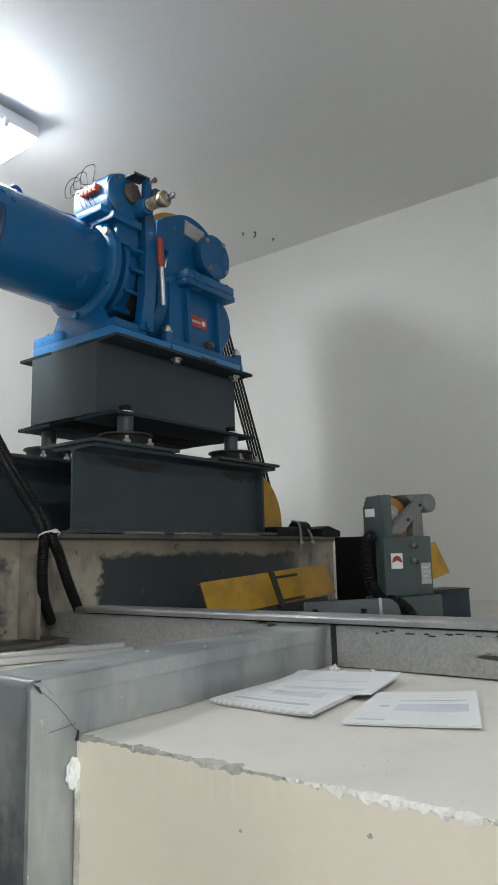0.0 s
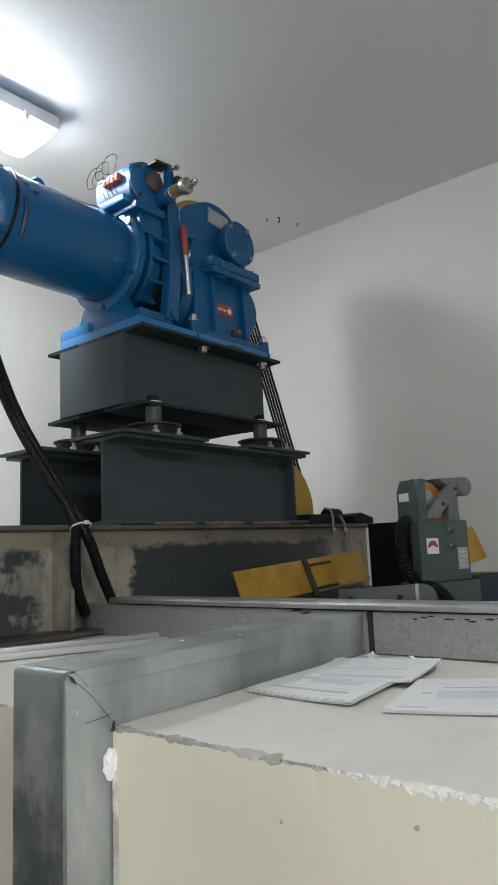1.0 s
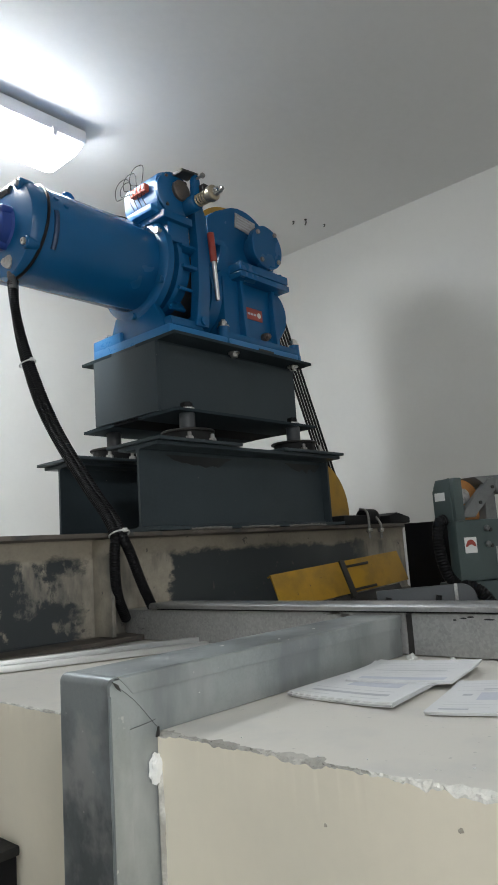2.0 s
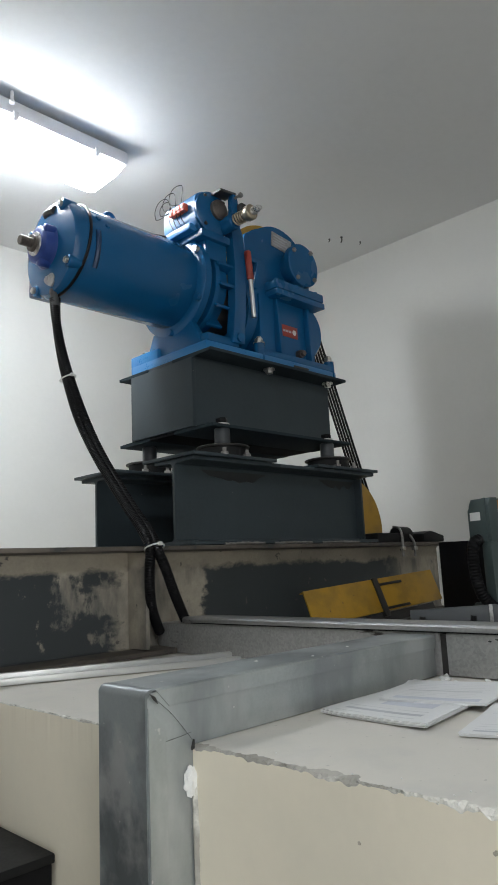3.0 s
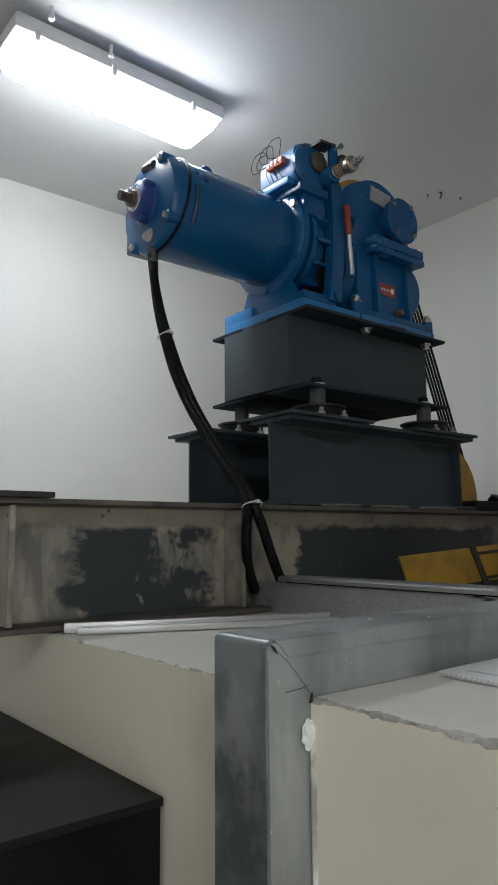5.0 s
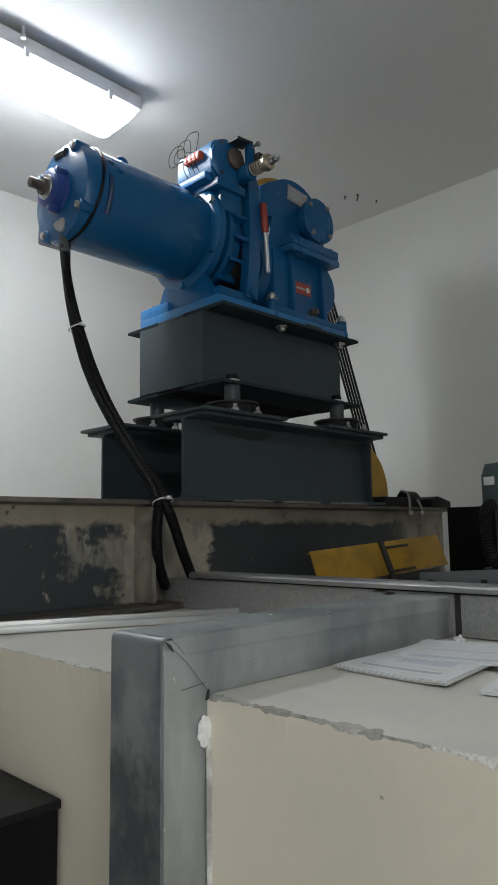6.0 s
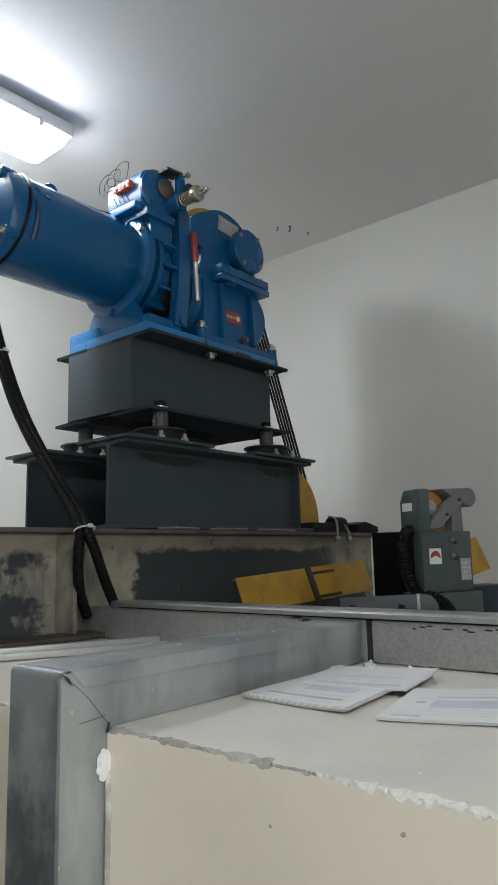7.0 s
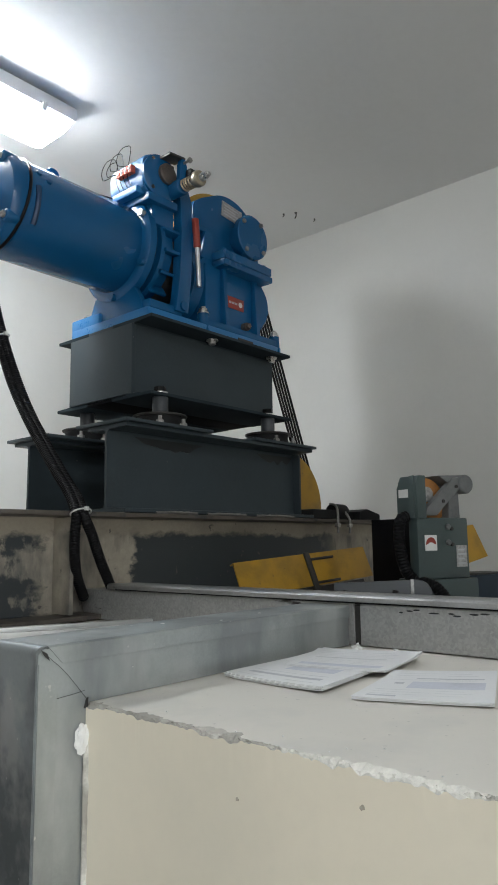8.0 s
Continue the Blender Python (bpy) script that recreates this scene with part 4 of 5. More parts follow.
    # unseen plain rim on the far side is added width, to shade the wall
    prof = [(0, 0.16), (0.002, 0.203)] + [(0.006 + 0.0125 * k + d, r) for k in range(5) for d, r in ((0.0, 0.198), (0.005, 0.189), (0.010, 0.198))] + [(0.072, 0.203), (0.098, 0.203), (0.100, 0.16)]
    add_lathe(bm, (2.086, 1.784, 2.572), (0, 1, 0), prof, 72)
    part("traction_sheave", bm, YELLOW, mac, "yellow grooved traction sheave")
    return mac


build_machine()


# ---- ropes and deflector ----
def build_ropes():
    dc, dr = Vector((2.446, 0, 1.725)), 0.190
    sc, sr = Vector((2.086, 0, 2.572)), 0.192
    d = dc - sc
    base_ang = math.atan2(d.z, d.x)
    off = math.acos(max(-1, min(1, (sr - dr) / d.length)))
    n = Vector((math.cos(base_ang + off), 0, math.sin(base_ang + off)))
    for k in range(5):
        y = 1.784 + 0.011 + 0.0125 * k
        bm = bm_new()
        p, q = sc + n * sr, dc + n * dr
        a0 = math.atan2(n.z, n.x)
        over = [sc + Vector((math.cos(a), 0, math.sin(a))) * sr for a in [a0 + 0.2 * i for i in range(14, 0, -1)]]
        under = [dc + Vector((math.cos(a), 0, math.sin(a))) * dr for a in [a0 * (1 - i / 4) for i in range(1, 5)]]
        pts = over + [p, p.lerp(q, 0.33), p.lerp(q, 0.66), q] + under + [Vector((dc.x + dr, 0, PLINTH_Z + 0.001))]
        add_tube(bm, [(v.x, y, v.z) for v in pts], 0.0045, 7, 3)
        solid("hoist_rope", bm, BLACK_GLOSS, "dark greased steel hoist rope running over the sheave", "rope", "hoist ropes")
    de = thing("deflector_sheave", (dc.x, 1.82, PLINTH_Z), "yellow deflector sheave on a dark bracket", "sheave")
    bm = bm_new()
    add_lathe(bm, (dc.x, 1.776, dc.z), (0, 1, 0), [(0, 0.14), (0.003, 0.194), (0.008, 0.196), (0.012, 0.182), (0.072, 0.182), (0.076, 0.196), (0.081, 0.194), (0.084, 0.14)], 72)
    part("sheave_wheel", bm, YELLOW, de, "yellow painted wheel")
    for y in (1.760, 1.861):
        bm = bm_new()
        add_prism(bm, [(dc.x - 0.06, PLINTH_Z + 0.001), (dc.x + 0.06, PLINTH_Z + 0.001), (dc.x + 0.035, dc.z + 0.03), (dc.x - 0.035, dc.z + 0.03)], "y", y, y + 0.012, 0.002)
        part("bracket", bm, DARK_STEEL, de)


build_ropes()


# ---- conduits from the motor ----
def build_conduits():
    shared = [(1.262, 1.800, 2.325), (1.264, 1.79, 2.26), (1.278, 1.783, 2.18), (1.290, 1.76, 2.098), (1.311, 1.73, 1.997), (1.328, 1.68, 1.898), (1.332, 1.57, 1.772), (1.327, 1.50, 1.709), (1.322, 1.462, 1.662)]
    tails = ([(1.314, 1.470, 1.620), (1.324, 1.484, 1.575), (1.348, 1.508, 1.528), (1.384, 1.530, 1.478)],
             [(1.350, 1.462, 1.618), (1.382, 1.475, 1.566), (1.415, 1.492, 1.525), (1.438, 1.500, 1.493)])
    for k, tail in enumerate(tails):
        pts = []
        for i, (x, y, z) in enumerate(shared):
            side = min(1.0, i / 4) if k == 0 else 0.0
            back = (1 - side) * 0.017 if k == 0 else 0.0
            pts.append((x + 0.0065 - 0.0135 * side + back * 0.75, y - 0.0065 + 0.0135 * side + back * 0.6, z - 0.012 * k))
        pts += tail
        bm = bm_new()
        add_tube(bm, pts, 0.0118, 12, 14, ridge=0.0013, pitch=0.0055)
        solid("corrugated_conduit", bm, BLACK_GLOSS, "black corrugated plastic conduit hanging from the motor", "conduit", "motor conduits")
    bm = bm_new()
    add_lathe(bm, (1.2695, 1.7935, 2.338), (0.02, -0.1, -1), [(0, 0.012), (0.012, 0.012), (0.013, 0.0105), (0.036, 0.0105), (0.037, 0.0128), (0.046, 0.012)], 16)
    solid("conduit_gland", bm, GREY_GLAND, "grey plastic gland where a conduit enters the motor", "conduit gland")
    for c, way, r in (((1.290, 1.76, 2.098), (0.25, -0.3, -1), 0.0205), ((1.322, 1.462, 1.662), (-0.05, -0.4, -1), 0.0215)):
        bm = bm_new()
        w, s, u = frame_of(way)
        add_tube(bm, [Vector(c) + s * r * math.cos(a) + u * r * math.sin(a) for a in [i * 2 * math.pi / 18 for i in range(19)]], 0.0019, 6, 2)
        add_box(bm, (-0.004, -0.004, -0.004), (0.004, 0.004, 0.004), 0.001, Matrix.Translation(Vector(c) + s * r))
        solid("cable_tie", bm, TIE, "white cable tie round two black conduits", "cable tie", "cable ties")


build_conduits()


# ---- trunking on the plinth ----
def build_trunking():
    tr = thing("cable_trunking", (1.13, 0.89, PLINTH_Z), "bent galvanised sheet-steel cable trunking over the plinth edge", "cable trunking")
    y0, y1, zt, xf = 0.850, 0.932, 1.494, 0.840
    zb = PLINTH_Z + 0.0015
    bm = bm_new()
    add_prism(bm, [(xf + 0.002, 0.001), (PLINTH_X - 0.0015, 0.001), (PLINTH_X - 0.0015, zb), (1.395, zb), (1.395, zt - 0.002), (xf + 0.002, zt - 0.002)], "y", y0, y1, 0.0012)
    part("body", bm, GALV, tr)
    # lid with folded lips: one run along the top, one down the front
    bm = bm_new()
    add_prism(bm, [(y0 - 0.0015, zt - 0.018), (y0 - 0.0015, zt - 0.001), (y0 + 0.001, zt + 0.001), (y1 - 0.001, zt + 0.001), (y1 + 0.0015, zt - 0.001), (y1 + 0.0015, zt - 0.018), (y1 + 0.0004, zt - 0.018), (y1 + 0.0004, zt - 0.0012), (y0 - 0.0004, zt - 0.0012), (y0 - 0.0004, zt - 0.018)], "x", xf + 0.0121, 1.397)
    for v in bm.verts:
        if v.co.x < xf + 0.03:
            v.co.x += max(0.0, zt - v.co.z) * 0.95
    part("top_lid", bm, GALV, tr, "folded galvanised lid")
    bm = bm_new()
    n = 6
    arc = [(xf - 0.0015 + 0.008 * (1 - math.cos(a)), zt - 0.007 + 0.008 * math.sin(a)) for a in [i / n * math.pi / 2 for i in range(n + 1)]]
    out = [(xf - 0.0015, 0.002)] + arc + [(xf + 0.0117, zt + 0.001), (xf + 0.0117, zt - 0.0004), (xf + 0.0075, zt - 0.0006), (xf + 0.001, zt - 0.008), (xf + 0.001, 0.002)]
    add_prism(bm, out, "y", y0 - 0.0008, y1 + 0.0008)
    part("front_lid", bm, GALV_STAINED_SHADED, tr, "folded galvanised lid with a rounded bend")
    bm = bm_new()
    add_prism(bm, [(xf + 0.0005, 0.002), (xf + 0.022, 0.002), (xf + 0.022, zt - 0.040), (xf + 0.0005, zt - 0.016)], "y", y0 - 0.0036, y0 - 0.0004)
    part("side_lip", bm, GALV, tr)
    # mitre joint and open corner of the lid
    bm = bm_new()
    add_tube(bm, [(xf + 0.004, y0 - 0.0040, zt - 0.004), (xf + 0.030, y0 - 0.0040, zt - 0.026), (xf + 0.059, y0 - 0.0004, zb + 0.004)], 0.0003, 5, 6)
    part("mitre_gap", bm, SEAM, tr, "dark mitre joint")
    bm = bm_new()
    add_prism(bm, [(xf + 0.002, zt - 0.002), (xf + 0.009, zt - 0.006), (xf + 0.012, zt - 0.013), (xf + 0.007, zt - 0.009)], "y", y0 - 0.0050, y0 - 0.0037)
    part("torn_corner", bm, DARK_STEEL, tr, "dark torn corner of the lid")
    bm = bm_new()
    add_tube(bm, [(xf + 0.023, y0 - 0.0006, zt - 0.052), (xf + 0.045, y0 - 0.0006, zt - 0.0505), (xf + 0.058, y0 - 0.0002, zt - 0.049)], 0.0003, 5, 4)
    part("sheet_seam", bm, SEAM, tr)
    # dark wedge that stands in for the shadow gap and burr at the inner corner
    bm = bm_new()
    add_prism(bm, [(PLINTH_X - 0.003, zb - 0.006), (PLINTH_X + 0.0002, zb - 0.005), (PLINTH_X + 0.0006, zb + 0.004), (PLINTH_X - 0.0008, zb + 0.001)], "y", y0 - 0.0028, y0 + 0.004)
    part("corner_cut", bm, DARK_STEEL, tr, "dark notch at the inner corner")
    for x, y, z, a in ((1.05, 0.90, zt + 0.001, 0.003), (1.22, 0.885, zt + 0.001, 0.0025), (1.12, 0.865, zt + 0.001, 0.002), (0.96, 0.8485, 1.46, 0.0008)):
        bm = bm_new()
        add_lathe(bm, (x, y, z), (0, -1, 0) if z < zt else (0, 0, 1), [(0, a), (0.0006, a * 0.8), (0.001, a * 0.3)], 8)
        part("plaster_splash", bm, FILLER, tr, "white plaster splash")
    return tr


build_trunking()


def build_channel():
    """Deep zinc channel running across behind the papers, with its loose lid."""
    ch = thing("zinc_channel", (1.43, 0.8, PLINTH_Z), "weathered zinc cable channel with a stained loose lid", "cable channel")
    x0, x1 = 1.404, 1.47
    z0, z1 = PLINTH_Z + 0.002, 1.497
    for y0, y1, name in ((-0.6, 0.834, "channel_body"), (0.846, 1.5615, "channel_body")):
        bm = bm_new()
        add_prism(bm, [(x0, z0), (x1, z0), (x1, z1), (x0, z1)], "y", y0, y1, 0.0015)
        part(name, bm, ZINC, ch)
    bm = bm_new()
    add_box(bm, (x0 + 0.001, 1.5617, z0 + 0.001), (x1 - 0.001, 1.5655, z1 - 0.001), 0.0008)
    part("end_cap", bm, ZINC, ch, "dull grey channel end")
    bm = bm_new()
    add_prism(bm, [(x0 - 0.010, z1 + 0.0035), (x1 + 0.004, z1 + 0.0035), (x1 + 0.004, z1 + 0.013), (x0 - 0.004, z1 + 0.015), (x0 - 0.010, z1 + 0.011)], "y", -0.6, 1.464, 0.001)
    part("channel_lid", bm, ZINC_LID, ch, "worn shiny lid edge")
    # black box gives the gap under the lid its shade
    bm = bm_new()
    add_box(bm, (x0 + 0.006, -0.6, z1 - 0.001), (x1 - 0.003, 1.455, z1 + 0.004))
    part("lid_gap_shade", bm, BLACK, ch, "dark gap under the lid")
    bm = bm_new()
    add_box(bm, (x0 + 0.004, 0.833, z0), (x1 - 0.004, 0.847, z1 - 0.002))
    part("joint_gap", bm, DARK_STEEL, ch, "dark open joint")
    return ch


build_channel()


def build_stains():
    """Dark rust marks under the lid of the zinc channel."""
    dice = random.Random(3)
    for k in range(16):
        y = dice.uniform(0.48, 0.80)
        a, z = dice.uniform(0.003, 0.010), 1.490 + dice.uniform(-0.003, 0.003)
        bm = bm_new()
        add_lathe(bm, (1.4045, y, z), (-1, 0, 0), [(0, 1.0), (0.0008, 0.85), (0.001, 0.3)], 11)
        for v in bm.verts:
            w = 1 + 0.5 * noise.noise(Vector((v.co.y * 3, v.co.z * 3, k)))
            v.co.y, v.co.z = y + (v.co.y - y) * a * w, z + (v.co.z - z) * 0.0014 * w
        solid("rust_mark", bm, DARK_MARK, "dark rust mark on the zinc channel", "rust mark", "rust marks")


build_stains()


def build_strips():
    for (xa, ya), (xb, yb), z, w, h in (((0.915, 1.482), (1.372, 1.290), 0.0, 0.014, 0.017), ((0.926, 1.452), (1.364, 1.257), 0.0, 0.020, 0.011)):
        a, b = Vector((xa, ya, 0)), Vector((xb, yb, 0))
        m = Matrix.Translation((a + b) / 2 + Vector((0, 0, PLINTH_Z + z + 0.0015))) @ Matrix.Rotation(math.atan2(yb - ya, xb - xa), 4, "Z")
        L = (b - a).length / 2
        bm = bm_new()
        pr = [(-w / 2, 0), (w / 2, 0), (w / 2, h), (-w / 2, h)]
        add_prism(bm, pr, "x", -L, L, 0.0008)
        bmesh.ops.transform(bm, matrix=m, verts=bm.verts)
        solid("aluminium_profile", bm, ALU, "long bare aluminium bar lying on the plinth", "metal strip", "aluminium profiles")


build_strips()


# ---- booklets ----
def build_booklet(corners, label, bars, sheets=4, curl=0.006, rest=0.0):
    """Corners: near left, near right, far right, far left, on the plinth."""
    P = [Vector((x, y, 0)) for x, y in corners]
    c = sum(P, Vector()) / 4
    bk = thing("booklet", (c.x, c.y, PLINTH_Z + rest), label, "booklet", "booklets on the plinth")

    def spot(u, v, z):
        p = (P[0] * (1 - u) + P[1] * u) * (1 - v) + (P[3] * (1 - u) + P[2] * u) * v
        lift = curl * (max(0.0, u - 0.55) / 0.45) ** 2 * 0.6 + curl * (max(0.0, v - 0.6) / 0.4) ** 2 + curl * 0.35 * (max(0.0, 0.2 - u) / 0.2) ** 2
        return (p.x, p.y, PLINTH_Z + 0.0012 + rest + z + lift)

    for s in range(sheets):
        bm = bm_new()
        n = 10
        ins = 0.004 * s * (1 if s % 2 else -0.5)
        lo, hi = 0.0012 * s + 0.0002, 0.0012 * s + 0.0011
        g = {}
        for lay, z in enumerate((lo, hi)):
            for i in range(n + 1):
                for j in range(n + 1):
                    g[lay, i, j] = bm.verts.new(spot(i / n + ins * (0.5 - i / n), j / n + ins, z))
        for lay in (0, 1):
            for i in range(n):
                for j in range(n):
                    bm.faces.new((g[lay, i, j], g[lay, i + 1, j], g[lay, i + 1, j + 1], g[lay, i, j + 1]))
        for i in range(n):
            for e in (0, n):
                bm.faces.new((g[0, i, e], g[0, i + 1, e], g[1, i + 1, e], g[1, i, e]))
                bm.faces.new((g[0, e, i], g[0, e, i + 1], g[1, e, i + 1], g[1, e, i]))
        part("sheet", bm, PAPER, bk)
    top = 0.0012 * (sheets - 1) + 0.0013
    for u0, u1, v0, v1, ink in bars:
        bm = bm_new()
        n = 6
        rows = [[bm.verts.new(spot(u0 + (u1 - u0) * i / n, v0 + (v1 - v0) * j / n, top)) for j in range(n + 1)] for i in range(n + 1)]
        for i in range(n):
            for j in range(n):
                bm.faces.new((rows[i][j], rows[i + 1][j], rows[i + 1][j + 1], rows[i][j + 1]))
        part("print_block", bm, ink, bk, "printed block")
    # rows of fine print
    for k in range(12):
        v = 0.06 + 0.075 * k
        if any(v0 - 0.03 < v < v1 + 0.03 for _, _, v0, v1, _ in bars):
            continue
        for u0, u1 in ((0.08, 0.36 + 0.08 * (k % 3)), (0.56, 0.84 - 0.06 * (k % 2))):
            bm = bm_new()
            n = 8
            a = [bm.verts.new(spot(u0 + (u1 - u0) * i / n, v, top)) for i in range(n + 1)]
            b = [bm.verts.new(spot(u0 + (u1 - u0) * i / n, v + 0.010, top)) for i in range(n + 1)]
            for i in range(n):
                bm.faces.new((a[i], a[i + 1], b[i + 1], b[i]))
            part("print_line", bm, INK_LIGHT, bk)
    return bk


build_booklet([(1.088, 0.830), (1.081, 0.679), (1.338, 0.709), (1.299, 0.832)], "open white printed booklet lying beside the trunking",
              [(0.12, 0.85, 0.12, 0.16, INK), (0.30, 0.80, 0.30, 0.42, INK_BLUE), (0.10, 0.92, 0.62, 0.70, INK_BLUE), (0.15, 0.6, 0.80, 0.86, INK)], 4, 0.004)
build_booklet([(1.076, 0.639), (1.129, 0.510), (1.288, 0.571), (1.223, 0.672)], "closed white printed booklet with a grey table",
              [(0.08, 0.30, 0.06, 0.10, INK), (0.30, 0.92, 0.36, 0.60, INK_BLUE), (0.16, 0.24, 0.50, 0.56, INK), (0.3, 0.9, 0.70, 0.73, INK)], 3, 0.002)

build_booklet([(1.168, 0.800), (1.196, 0.668), (1.338, 0.694), (1.284, 0.830)], "thin printed leaflet lying on the open booklet",
              [(0.10, 0.90, 0.10, 0.22, INK_BLUE), (0.12, 0.80, 0.55, 0.60, INK_LIGHT)], 2, 0.003, 0.0050)

# plaster crumbs on the plinth
for k, (x, y, r) in enumerate(((1.372, 0.822, 0.0075), (1.355, 0.812, 0.005), (1.386, 0.762, 0.004), (1.362, 0.80, 0.003))):
    bm = bm_new()
    bmesh.ops.create_icosphere(bm, subdivisions=2, radius=r)
    for v in bm.verts:
        v.co = v.co * (1 + 0.7 * noise.noise(v.co * 220 + Vector((k, 0, 0))))
        v.co.z = max(v.co.z * 0.8, -r * 0.45)
    bmesh.ops.translate(bm, verts=bm.verts, vec=(x, y, PLINTH_Z + r * 0.45))
    solid("plaster_crumb", bm, FILLER, "small white crumb of plaster on the plinth", "plaster crumb", "plaster crumbs", smooth=20)

# finer crumbs along the broken edge
dice = random.Random(7)
for k in range(7):
    x, y, r = PLINTH_X + 0.010 + dice.random() ** 2 * 0.05, dice.uniform(0.40, 0.80), dice.uniform(0.0006, 0.0012)
    bm = bm_new()
    bmesh.ops.create_icosphere(bm, subdivisions=1, radius=r)
    for v in bm.verts:
        v.co = v.co * dice.uniform(0.6, 1.3)
        v.co.z = max(v.co.z * 0.7, -r * 0.4)
    bmesh.ops.translate(bm, verts=bm.verts, vec=(x, y, PLINTH_Z + r * 0.4))
    solid("plaster_crumb", bm, FILLER, "tiny white crumb of plaster by the broken edge", "plaster crumb", "plaster crumbs", smooth=20)

# dab of white filler beside the trunking
bm = bm_new()
bmesh.ops.create_icosphere(bm, subdivisions=4, radius=1.0)
for v in bm.verts:
    p = v.co * (1 + 0.35 * noise.noise(v.co * 2.5) + 0.16 * noise.noise(v.co * 6))
    v.co = Vector((0.8945 + p.x * 0.0085, 0.8475 + p.y * 0.0034, 1.397 + p.z * 0.0145))
solid("filler_dab", bm, FILLER, "rough dab of white filler beside the trunking", "filler", smooth=40)
bm = bm_new()
rows = []
for i in range(160):
    z = 0.02 + 1.375 * i / 159
    w = 0.0015 + 0.003 * max(0.0, noise.noise((z * 30, 2, 0))) + 0.002 * noise.noise((z * 90, 5, 0))
    rows.append([bm.verts.new(p) for p in ((PLINTH_X + 0.001, 0.851, z), (PLINTH_X - 0.0035, 0.849, z), (PLINTH_X - 0.004 + 0.001 * noise.noise((z * 200, 0, 0)), 0.848 - w * 0.5, z), (PLINTH_X - 0.001, 0.846 - w, z), (PLINTH_X + 0.002, 0.845 - w, z))])
for A, B in zip(rows, rows[1:]):
    for k in range(4):
        bm.faces.new((A[k], A[k + 1], B[k + 1], B[k]))
solid("filler_seam", bm, PLASTER, "ragged plaster seam between plinth and trunking", "filler")


# small chips in the paint of the plinth front
for k, (y, z, r) in enumerate(((0.517, 1.404, 0.0026), (0.639, 1.383, 0.0020), (0.846, 1.335, 0.0028))):
    bm = bm_new()
    add_lathe(bm, (PLINTH_X + 0.0004, y, z), (-1, 0, 0), [(0, r), (0.0007, r * 0.9), (0.0009, r * 0.4)], 9)
    for v in bm.verts:
        v.co += Vector((0, 1, 1)) * r * 0.6 * noise.noise(v.co * 400 + Vector((k, 0, 0)))
    solid("paint_chip", bm, BARE_PATCH, "small brown chip in the cream plinth paint", "paint chip", "paint chips")


# ---- black cabinet by the plinth ----
def build_cabinet():
    x0, x1, y0, y1, zt = 0.30, 0.892, 1.124, 1.75, 1.266
    cab = thing("control_cabinet", ((x0 + x1) / 2, (y0 + y1) / 2, 0), "black sheet-steel control cabinet standing against the plinth", "cabinet")
    bm = bm_new()
    add_box(bm, (x0, y0, 0.002), (x1, y1, zt - 0.012), 0.003)
    body = part("body", bm, BLACK_GLOSS, cab)
    bm = bm_new()
    add_box(bm, (x0 - 0.002, y0 - 0.004, zt - 0.012), (x1 + 0.002, y1 + 0.002, zt), 0.003)
    part("top_cover", bm, CABINET_TOP, cab, "dark grey top cover")
    for k, (x, h) in enumerate(((0.70, 0.018), (0.712, 0.014), (0.724, 0.020), (0.738, 0.016), (0.752, 0.021), (0.775, 0.010), (0.79, 0.018))):
        bm = bm_new()
        add_box(bm, (x, y0 - 0.0012, 1.150), (x + (0.005 if k != 5 else 0.012), y0 - 0.0002, 1.150 + h))
        part("lettering_bar", bm, INK, body, "pale unreadable lettering")


build_cabinet()


# ---- things on the main beam and behind the channel ----
def build_clamp():
    cl = thing("rope_clamp", (2.40, 1.55, BEAM_TOP), "black rubber block held by a U-bolt on the beam", "clamp")
    bm = bm_new()
    add_box(bm, (2.205, 1.50, BEAM_TOP + 0.001), (2.40, 1.60, BEAM_TOP + 0.030), 0.006)
    part("rubber_block", bm, BLACK, cl)
    bm = bm_new()
    add_lathe(bm, (2.335, 1.520, BEAM_TOP + 0.025), (1, 0.1, 0), [(0, 0.018), (0.004, 0.026), (0.07, 0.026), (0.075, 0.018)], 24)
    part("rubber_roll", bm, BLACK, cl)
    for x in (2.332,):
        bm = bm_new()
        pts = [(x - 0.012, 1.488, BEAM_TOP - 0.045), (x - 0.012, 1.488, BEAM_TOP + 0.02), (x - 0.007, 1.50, BEAM_TOP + 0.044), (x + 0.008, 1.53, BEAM_TOP + 0.050), (x + 0.044, 1.51, BEAM_TOP + 0.034), (x + 0.055, 1.488, BEAM_TOP + 0.0), (x + 0.055, 1.488, BEAM_TOP - 0.045)]
        add_tube(bm, pts, 0.004, 8, 8)
        part("u_bolt", bm, DULL, cl, "dull steel U-bolt")
        for xx in (x - 0.012, x + 0.055):
            bm = bm_new()
            hexagon(bm, (xx, 1.488, BEAM_TOP - 0.014), (0, 0, -1), 0.011, 0.012)
            part("nut", bm, BOLT, cl)
    bm = bm_new()
    add_prism(bm, [(2.47, BEAM_TOP + 0.001), (2.60, BEAM_TOP + 0.001), (2.60, BEAM_TOP + 0.022), (2.545, BEAM_TOP + 0.032), (2.52, BEAM_TOP + 0.038), (2.47, BEAM_TOP + 0.028)], "y", 1.50, 1.58, 0.004)
    part("end_block", bm, BLACK, cl)


build_clamp()


